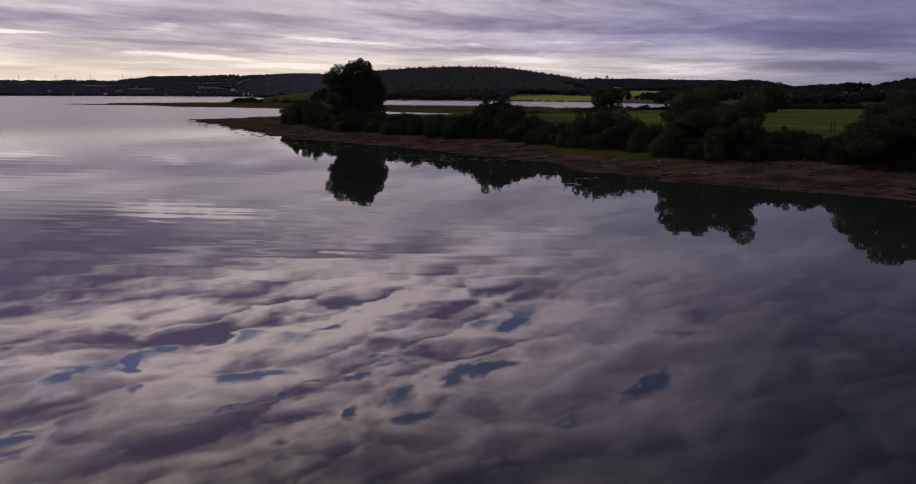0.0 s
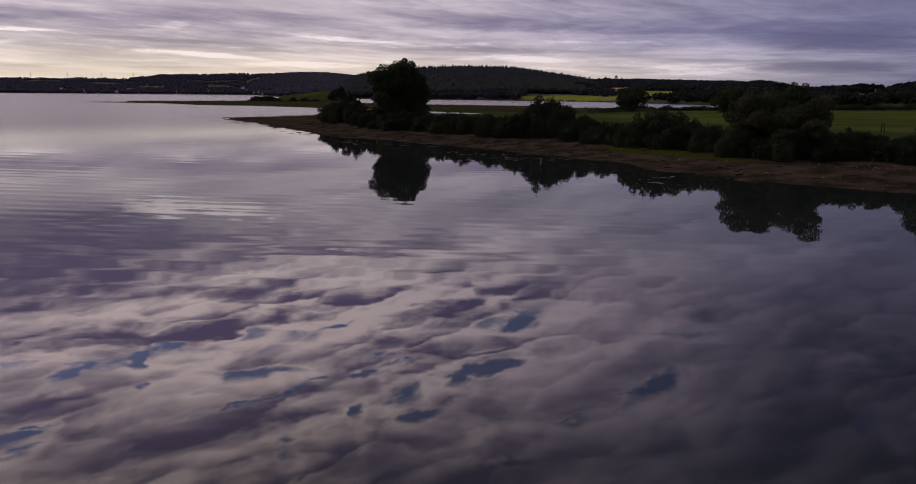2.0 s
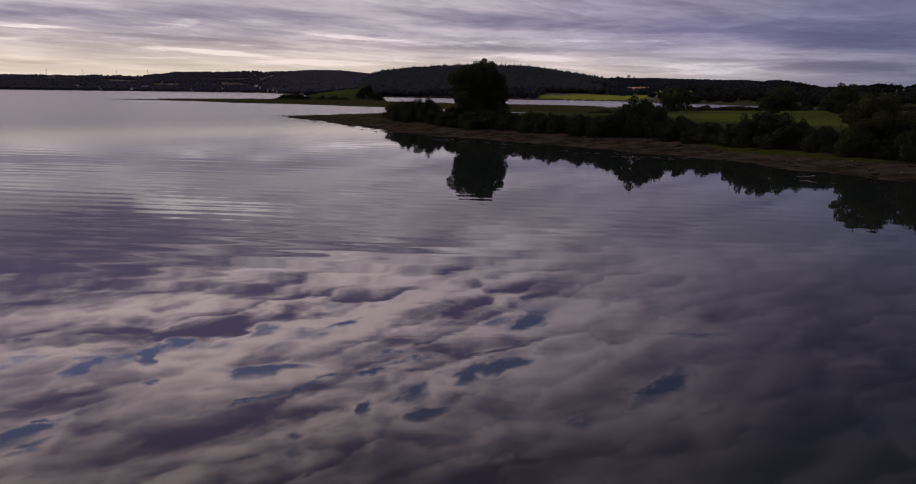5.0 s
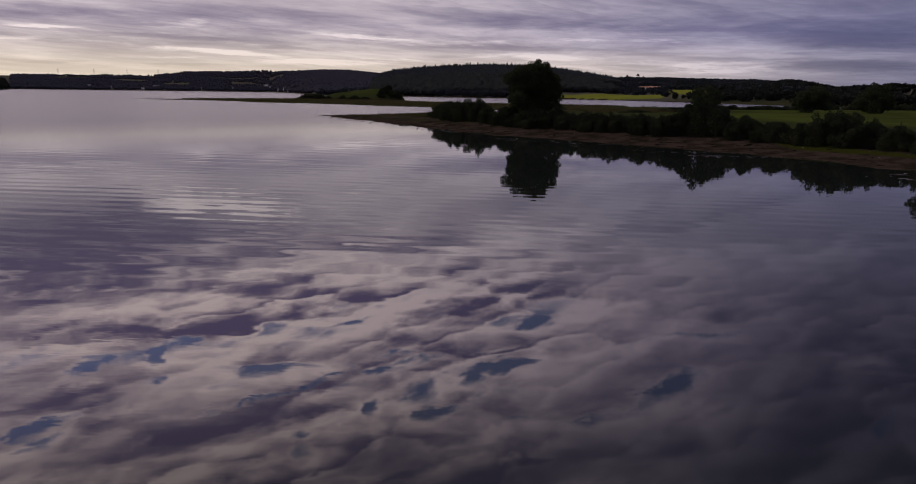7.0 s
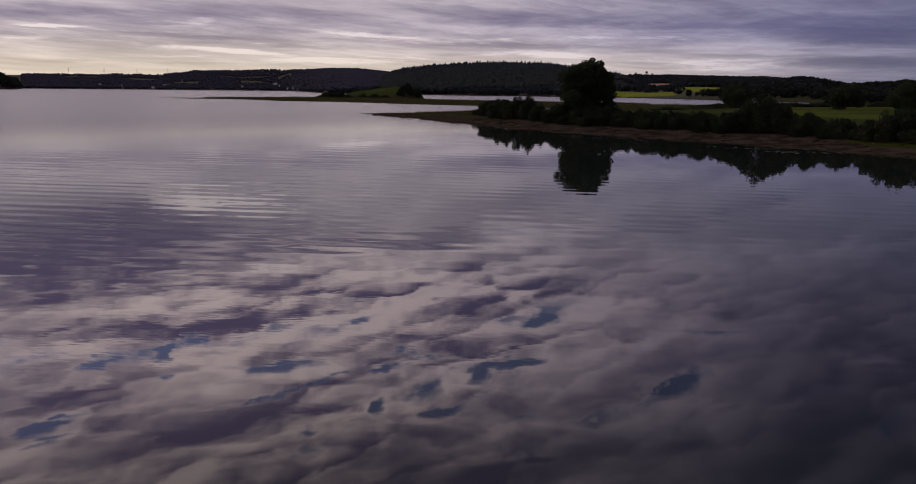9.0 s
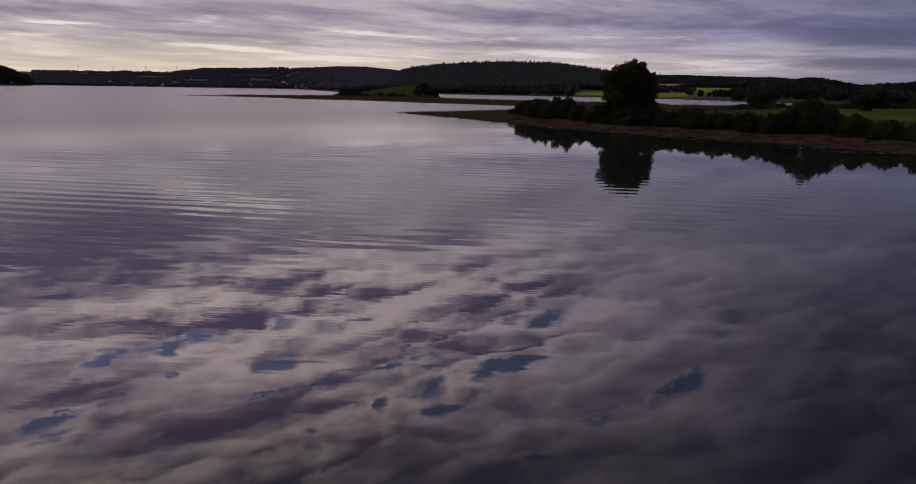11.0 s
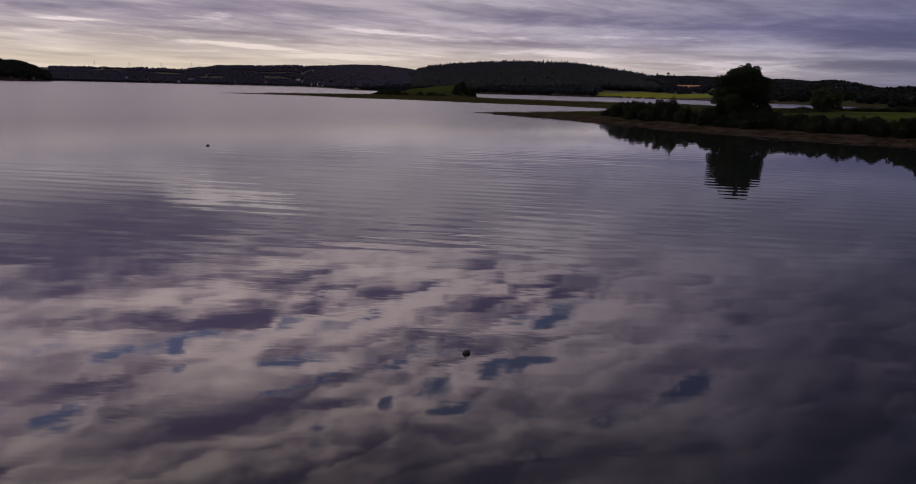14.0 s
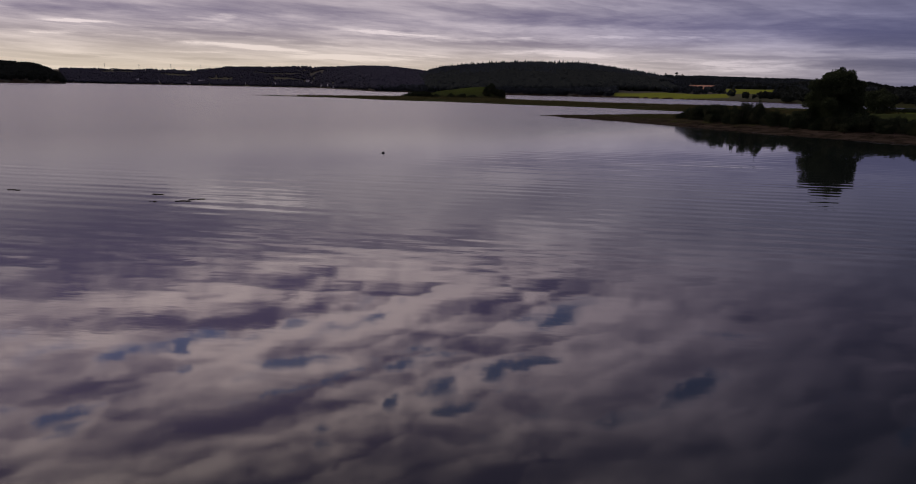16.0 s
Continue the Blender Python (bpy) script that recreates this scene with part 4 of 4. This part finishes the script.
tree("field_tree", 27, at(95, 226), "tall dark tree at the back of the meadow", "tree", 8.4, 12.5, -0.2, 0.4, OAK_LEAF, 0.36, 9.0)

for k, (az, r, tall) in enumerate(((11.95, 3580, 17), (11.15, 3590, 11), (12.35, 3590, 9), (9.6, 3560, 13), (9.95, 3560, 12))):
    hx, hy = O[0] + r * math.sin(radians(az)), O[1] + r * math.cos(radians(az))
    tree("hilltop_tree", 80 + k, at(hx, hy), "lone dark tree on the distant skyline", "tree", tall, tall * 0.95, tall * 0.3, 0.6, WOOD_LEAF, 1.4, 0.5, clump_n=18, forks=3)

# x, y, width, height of each bush along the bank.
BANK_WEST = [(-37, 164, 4.6, 2.4), (-35.5, 158, 5.5, 3.4), (-33.5, 151, 6.0, 3.6), (-30.5, 143.5, 5.8, 3.9), (-27.8, 141.3, 4.4, 4.6), (-23.5, 131, 5.4, 3.1),
             (-20, 125, 5.0, 2.2), (-16.5, 120, 5.2, 2.6), (-12.8, 116.5, 5.0, 2.5), (-9.5, 112, 5.4, 2.6), (-6.2, 108.5, 5.2, 2.8), (-3.0, 105, 5.2, 2.6), (0.4, 101.5, 5.2, 2.8)]
BANK_EAST = [(5.2, 100.5, 8.4, 5.3), (8.6, 94, 4.6, 2.9), (10.8, 89.5, 4.6, 2.4), (13.2, 85, 4.4, 2.4), (15.6, 83, 6.6, 3.8), (18.4, 80, 5.0, 2.9), (20.0, 77, 4.6, 2.4),
             (21.6, 70.3, 5.2, 2.8), (24.6, 66.6, 5.0, 2.5), (27.6, 68.5, 4.6, 2.6), (29.6, 66.5, 4.6, 2.3), (31.4, 65, 4.4, 2.2), (33.0, 62.5, 4.2, 2.4), (39.0, 60, 6.0, 3.6), (46, 57, 6.0, 4.1), (52, 55, 6.0, 3.8), (58, 52, 6, 4.1)]
HEDGE = BANK_WEST + BANK_EAST


def hedge():
    label = "dense dark-green gorse bush on the shore bank"
    kinds = [bush(40 + k, 6.0, 3.0, BUSH_LEAF, label) for k in range(5)]
    spare = list(kinds)
    rng = np.random.default_rng(9)
    for i, (x, y, w, t) in enumerate(HEDGE):
        m = at(x, y, 0.15, rng.uniform(0, 360), w / 4.6, w / 4.6, t / 2.5)
        if spare:
            ob = spare.pop()
            ob.matrix_basis = m
        else:
            ob = copy_thing(kinds[i % 5], Matrix())
            ob.matrix_basis = m
        tagged(ob, "tall dark-green gorse bush standing above the hedge" if t > 4 else label, "bush", "bushes along the bank")
    for i, (x, y, w, t) in enumerate(HEDGE[:26]):
        if t > 4:
            continue
        ob = copy_thing(kinds[(i + 2) % 5], Matrix())
        ob.matrix_basis = at(x + 1.5 + rng.uniform(-0.6, 0.6), y + 2.7 + rng.uniform(-0.5, 0.5), 0.15, rng.uniform(0, 360), w / 4.4, w / 4.8, t / 2.5 * rng.uniform(0.78, 1.05))
        tagged(ob, "dark blackthorn bush in the thick of the hedge", "bush", "bushes along the bank")
    for x, y, w, t in ((-13.5, 122, 6.5, 2.9), (-18.0, 122.0, 6.2, 3.2), (-9.0, 119.5, 6.5, 2.5), (-4.5, 115, 6.5, 2.2), (-22, 129.5, 6.0, 3.4), (-26, 136, 5.5, 3.0), (0.5, 110, 6.0, 2.0)):
        ob = copy_thing(kinds[int(w * 10) % 5], Matrix())
        ob.matrix_basis = at(x, y, 0.15, rng.uniform(0, 360), w / 4.6, w / 4.6, t / 2.5)
        tagged(ob, "tall scrub bush crowding round the oak", "bush", "bushes along the bank")
    # The rough hedge at the back of the meadow and the scrub on the far spit.
    for k in range(44):
        q = k / 43
        x, y = 22 + 215 * q + rng.normal(0, 3), 236 + 165 * q ** 0.8 + rng.normal(0, 6)
        ob = copy_thing(kinds[k % 5], Matrix())
        s = rng.uniform(0.9, 1.7)
        ob.matrix_basis = at(x, y, 0.1, rng.uniform(0, 360), s * 1.3, s * 1.3, rng.uniform(0.7, 1.05) * (0.55 + 0.75 * q))
        tagged(ob, "low rough bush in the hedge behind the meadow", "bush", "bushes behind the meadow")
    knoll = [(-112 + 0.96 * a - 0.28 * out, 520 - 0.28 * a - 0.96 * out, w, t) for a, out, w, t in (
        (-40, 24, 5, 2.0), (-34, 29, 6, 2.6), (-29, 33, 8, 3.9), (-23, 35, 8, 4.3), (-17, 36, 7, 4.0), (-10, 37, 5, 2.8), (1, 37, 6, 3.2), (9, 35, 7, 3.4), (15, 32, 6, 2.6), (-36, 16, 6, 2.6), (-30, 20, 7, 3.0), (-24, 24, 7, 3.0), (22, 22, 6, 3.4), (25, 12, 6, 4.8), (27, 4, 6, 5.0), (19, 2, 5, 3.6), (21, 14, 6, 3.8), (-44, 10, 6, 2.2))]
    for k, (x, y, w, t) in enumerate(knoll):
        ob = copy_thing(kinds[k % 5], Matrix())
        ob.matrix_basis = at(x, y, 0.1, rng.uniform(0, 360), w / 4.6, w / 4.6, t / 2.6)
        tagged(ob, "dark scrub bush at the foot of the knoll", "bush", "bushes on the far spit")


hedge()

# ---- the shore: fence posts, stones, weed, grass ----
def fence_post(x, y, tall, lean):
    ob = root("fence_post", at(x, y, 0.3) @ pose(0, 0, 0, lean, lean * 0.5, 20), "weathered wooden fence post at the edge of the meadow", "fence post", "posts of the meadow fence")
    v, f = tube([(0, 0, 0), (0.005, 0, tall * 0.5), (0, 0.01, tall + 0.22), (0, 0, tall + 0.3)], [0.075, 0.07, 0.068, 0.02], 8)
    part("post", mesh_of("post", v, f, [POSTWOOD], True), ob)
    for k in range(3):
        z = 0.3 + tall * (0.35 + 0.28 * k)
        v, f = tube([(0.06, -0.03, z), (0.085, 0, z + 0.02), (0.06, 0.03, z)], [0.006, 0.006, 0.006], 5)
        part("staple", mesh_of("staple", v, f, [STEEL]), ob)


for px, py, tall, lean in ((47.0, 92.0, 1.35, 2), (48.6, 94.0, 1.1, -3), (26.4, 109.0, 1.2, 1), (29.4, 105.5, 0.9, -2), (40.5, 98.0, 1.0, 2), (34.5, 102.0, 1.0, -1)):
    fence_post(px, py, tall, lean)


def shore_places(rng, n, d0, d1, ymax=215, xmax=75):
    """Places on or off the near beach by metres inside the waterline."""
    x, y = rng.uniform(-80, xmax, n), rng.uniform(30, ymax, n)
    h, d = land(x, y)[:2]
    ok = (d > d0) & (d < d1) & (y < 215)
    return x[ok], y[ok], h[ok], d[ok]


def strew(name, shapes, rng, x, y, z, sx, sy, sz, mat, label, category, smooth=True):
    pick, spin = rng.integers(0, len(shapes), len(x)), rng.uniform(0, 6.283, len(x))
    pieces = []
    for k, (v, f) in enumerate(shapes):
        w = pick == k
        c, s = np.cos(spin[w])[:, None], np.sin(spin[w])[:, None]
        vx, vy = v[:, 0] * sx[w][:, None], v[:, 1] * sy[w][:, None]
        p = np.stack([vx * c - vy * s + x[w][:, None], vx * s + vy * c + y[w][:, None], v[:, 2] * sz[w][:, None] + z[w][:, None]], -1)
        pieces.append((p.reshape(-1, 3), (f[None] + (np.arange(w.sum()) * len(v))[:, None, None]).reshape(-1, f.shape[1])))
    v, f = join(pieces)
    tagged(new(name, mesh_of(name, v, f, [mat], smooth)), label, category, kind="stuff")


def pebble_shape(rng, level=1):
    bm = bmesh.new()
    bmesh.ops.create_icosphere(bm, subdivisions=level, radius=1.0)
    for q in bm.verts:
        q.co *= rng.uniform(0.75, 1.15)
    v, f = np.array([q.co[:] for q in bm.verts]), np.array([[w.index for w in p.verts] for p in bm.faces])
    bm.free()
    return v, f


def shore_litter():
    rng = np.random.default_rng(31)
    stones = [pebble_shape(rng) for _ in range(6)]
    x, y, h, d = shore_places(rng, 110000, 9.0, 13.0)
    keep = rng.random(len(x)) < 0.55
    x, y, h = x[keep], y[keep], h[keep]
    s = 0.03 + 0.06 * rng.random(len(x)) ** 3
    strew("beach_stones", stones, rng, x, y, h, s * 1.2, s, s * 0.6, STONE, "pale pinkish stones strewn along the top of the beach", "stones")
    x, y, h, d = shore_places(rng, 1400, 0.3, 9.0)
    s = 0.04 + 0.10 * rng.random(len(x)) ** 3
    strew("mud_stones", stones, rng, x, y, h, s * 1.3, s, s * 0.5, STONE, "scattered stones half sunk in the mud", "stones")
    x, y, h, d = shore_places(rng, 5200, 0.0, 8.0)
    s = rng.uniform(0.12, 0.55, len(x))
    strew("seaweed_clumps", stones, rng, x, y, h, s * 1.5, s, 0.05 + 0 * s, WRACK, "dark wet seaweed lying on the mud", "seaweed")
    x, y, h, d = shore_places(rng, 5200, -4.5, -0.2)
    keep = rng.random(len(x)) < np.where(x < -30, 0.55, 0.28)
    x, y = x[keep], y[keep]
    s = rng.uniform(0.10, 0.6, len(x))
    strew("weed_in_shallows", stones, rng, x, y, 0 * x, s * 1.6, s * 0.7, 0.03 + 0.05 * rng.random(len(x)), WRACK, "dark weed breaking the surface beside the shore", "seaweed")
    # Pale flecks of scum drifting just off the mud.
    x, y, h, d = shore_places(rng, 9000, -9.0, -1.5, xmax=60)
    keep = wobble(x, y, 6.0, 3.0) > 0.25
    x, y = x[keep][:420], y[keep][:420]
    s = rng.uniform(0.10, 0.42, len(x))
    strew("drifting_scum", stones, rng, x, y, 0 * x + 0.003, s * 1.6, s * 0.5, 0.008 + 0 * s, FOAM, "pale flecks of scum drifting off the muddy shore", "foam")
    # A thin broken line of foam that the tide has left just off the mud.
    x, y, h, d = shore_places(rng, 240000, -1.15, -0.85)
    keep = (wobble(x, y, 9.0, 5.0) > -0.1) & (x < 17)
    x, y = x[keep], y[keep]
    s = rng.uniform(0.03, 0.09, len(x))
    strew("foam_line", stones, rng, x, y, 0 * x + 0.004, s * 2.0, s, 0.012 + 0 * s, FOAM, "thin broken line of pale foam along the water's edge", "foam")
    # Rough grass at the foot of the hedge and on the spit.
    x, y, h, d = shore_places(rng, 120000, 13.0, 24.0, xmax=60)
    keep = rng.random(len(x)) < 0.8
    x, y, h = x[keep][:9000], y[keep][:9000], h[keep][:9000]
    n = len(x)
    blades = []
    for k in range(3):
        t = rng.uniform(0, 6.283, n)
        tall, w = rng.uniform(0.15, 0.5, n), rng.uniform(0.03, 0.08, n)
        ox, oy = rng.normal(0, 0.12, n), rng.normal(0, 0.12, n)
        bx, by = np.cos(t) * w, np.sin(t) * w
        lx, ly = rng.normal(0, 0.12, n), rng.normal(0, 0.12, n)
        a = np.stack([x + ox - bx, y + oy - by, h - 0.05], -1)
        b = np.stack([x + ox + bx, y + oy + by, h - 0.05], -1)
        c = np.stack([x + ox + lx, y + oy + ly, h + tall], -1)
        blades.append((np.stack([a, b, c], 1).reshape(-1, 3), np.arange(3 * n).reshape(n, 3)))
    v, f = join(blades)
    tagged(new("bank_grass", mesh_of("bank_grass", v, f, [GRASS_LEAF])), "rough dry grass between the beach and the hedge", "grass", kind="stuff")


def marsh_grass():
    """Tufts of dry salt-marsh grass on the low back of the far spit."""
    rng = np.random.default_rng(77)
    x, y = rng.uniform(-225, 60, 90000), rng.uniform(250, 600, 90000)
    h, d = land(x, y)[:2]
    ok = (d > 5) & (h < 2.2) & ((x < -10) | (d < 45)) & (wobble(x, y, 14.0, 3.0) > -0.55)
    x, y, h, d = (q[ok][:14000] for q in (x, y, h, d))
    t = np.arange(6) * 1.05
    blade = [np.array([(0.5 * math.cos(a) - 0.16 * math.sin(a), 0.5 * math.sin(a) + 0.16 * math.cos(a), -0.1), (0.5 * math.cos(a) + 0.16 * math.sin(a), 0.5 * math.sin(a) - 0.16 * math.cos(a), -0.1),
                       (1.1 * math.cos(a + 0.4), 1.1 * math.sin(a + 0.4), 1.0)]) for a in t]
    tuft = (np.concatenate(blade), np.arange(18).reshape(6, 3))
    s = rng.uniform(0.5, 1.1, len(x))
    tall = rng.uniform(0.4, 1.1, len(x)) * smooth01((d - 4) / 14) + 0.1
    strew("marsh_grass", [tuft], rng, x, y, h, s, s, tall, GRASS_LEAF, "dry olive salt-marsh grass along the low far spit", "grass", smooth=False)


marsh_grass()
FOAM = plain_material("foam", (0.11, 0.105, 0.10), (0.20, 0.19, 0.18), 3.0, 0.9, 0.0, 0.05)
shore_litter()


def mooring_buoy(x, y, size, label):
    ob = root("mooring_buoy", pose(x, y, 0.0, 6, -4, 30) @ Matrix.Diagonal((size, size, size * 0.9, 1)), label, "buoy")
    prof = [(0.02, -0.16), (0.2, -0.12), (0.28, 0.0), (0.27, 0.12), (0.18, 0.22), (0.05, 0.25)]
    v, f = tube([(0, 0, z) for r, z in prof], [r for r, z in prof], 14)
    part("float", mesh_of("float", v, f, [BUOYSKIN], True), ob)
    t = np.linspace(0, 2 * np.pi, 13)
    v, f = tube(np.stack([0.07 * np.cos(t), 0 * t, 0.30 + 0.07 * np.sin(t)], -1), [0.014] * 13, 6)
    part("ring", mesh_of("ring", v, f, [STEEL], True), ob, "steel mooring ring")


mooring_buoy(-95.4, 57.3, 0.62, "small dark mooring buoy floating on calm water")
mooring_buoy(-64.7, -0.9, 0.38, "tiny dark net float lying low in calm water")


def marker_post(x, y, tall):
    ob = root("marker_post", pose(x, y, -0.6, 2, -3, 0), "short weathered stake standing in shallow water off the spit", "post", "stakes off the far spit")
    v, f = tube([(0, 0, 0), (0.02, 0, tall * 0.6 + 0.4), (0, 0, tall + 0.6), (0, 0, tall + 0.66)], [0.20, 0.19, 0.18, 0.05], 8)
    part("stake", mesh_of("stake", v, f, [POSTWOOD], True), ob)


for px, py, tall in ((-251, 475, 0.80), (-249, 476, 1.00), (-247, 478, 0.70), (-243, 479, 1.10)):
    marker_post(px, py, tall)


def weed_raft(seed, x, y, long, wide, spin):
    rng = np.random.default_rng(seed)
    ob = root("seaweed_raft", pose(x, y, 0, 0, 0, spin), "low dark raft of weed just breaking the surface", "seaweed", "weed rafts in the bay")
    for k in range(7):
        v, f = pebble_shape(rng, 2)
        s = rng.uniform(0.5, 1.0)
        v = v * (long * 0.18 * s, wide * 0.4 * s, 0.04) + (rng.uniform(-0.4, 0.4) * long, rng.uniform(-0.3, 0.3) * wide, 0.0)
        part("frond", mesh_of("frond", v, f, [WRACK], True), ob)


for k, (x, y, long, wide, spin) in enumerate(((-113.8, 23.2, 0.9, 0.35, 10), (-104.2, 23.3, 0.9, 0.3, 5), (-101.5, 21.0, 1.0, 0.4, 12), (-101.0, 21.8, 1.1, 0.3, 18), (-103.1, 20.5, 0.5, 0.2, 0))):
    weed_raft(60 + k, x, y, long, wide, spin)


# ---- far houses and masts ----
def far_place(az, extra):
    r = float(np.interp(az, FAR_SHORE[:, 0], FAR_SHORE[:, 1])) + extra
    return O[0] + r * math.sin(radians(az)), O[1] + r * math.cos(radians(az))


def box(x0, x1, y0, y1, z0, z1):
    v = np.array([(x, y, z) for z in (z0, z1) for x, y in ((x0, y0), (x1, y0), (x1, y1), (x0, y1))], float)
    return v, np.array([(0, 3, 2, 1), (4, 5, 6, 7), (0, 1, 5, 4), (1, 2, 6, 5), (2, 3, 7, 6), (3, 0, 4, 7)])


def cottage(az, extra, long, tall, spin):
    x, y = far_place(az, extra)
    ob = root("house", at(x, y, 0.3, spin), "white rendered house with a slate roof above the far shore", "house", "houses on the far shore")
    w = 7.0
    wall = part("wall", mesh_of("wall", *box(-long / 2, long / 2, -w / 2, w / 2, 0, tall), [WHITEWASH]), ob)
    e = 0.4
    v = np.array([(-long / 2 - e, -w / 2 - e, tall), (long / 2 + e, -w / 2 - e, tall), (long / 2 + e, w / 2 + e, tall), (-long / 2 - e, w / 2 + e, tall), (-long / 2 - e, 0, tall + 3), (long / 2 + e, 0, tall + 3)])
    tri = np.array([(0, 1, 5), (0, 5, 4), (2, 3, 4), (2, 4, 5), (0, 4, 3), (1, 2, 5), (0, 3, 2), (0, 2, 1)])
    roof = part("roof", mesh_of("roof", v, tri, [SLATE]), ob, "grey slate roof")
    part("chimney", mesh_of("chimney", *box(long / 2 - 1.6, long / 2 - 0.6, -0.5, 0.5, tall + 1.5, tall + 4), [WHITEWASH]), roof)
    for k in range(max(2, int(long / 4))):
        cx = -long / 2 + 2 + k * 3.6
        part("window", mesh_of("window", *box(cx - 0.5, cx + 0.5, -w / 2 - 0.06, -w / 2 + 0.1, tall - 2.3, tall - 0.9), [DARKGLASS]), wall)


for az, extra, long, tall, spin in HOUSES:
    cottage(az, extra, long, tall, spin)


def mast(az, r, tall):
    x, y = O[0] + r * math.sin(radians(az)), O[1] + r * math.cos(radians(az))
    ob = root("power_pylon", at(x, y, 0.5), "grey steel lattice pylon on the skyline", "pylon", "pylons on the ridge")
    for sx in (-1, 1):
        for sy in (-1, 1):
            v, f = tube([(sx * 2.4, sy * 2.4, 0), (sx * 0.9, sy * 0.9, tall * 0.6), (sx * 0.3, sy * 0.3, tall)], [0.22, 0.2, 0.16], 4)
            part("leg", mesh_of("leg", v, f, [STEEL]), ob)
    for z, w in ((0.66, 5.0), (0.80, 4.2), (0.93, 3.2)):
        v, f = tube([(-w, 0, tall * z), (0, 0, tall * z + 0.3), (w, 0, tall * z)], [0.12, 0.25, 0.12], 4)
        part("cross_arm", mesh_of("cross_arm", v, f, [STEEL]), ob)


for az, r in ((24.8, 3300), (-28.0, 3380), (-25.9, 3400), (-23.85, 3390), (-30.2, 3390)):
    mast(az, r, 27)
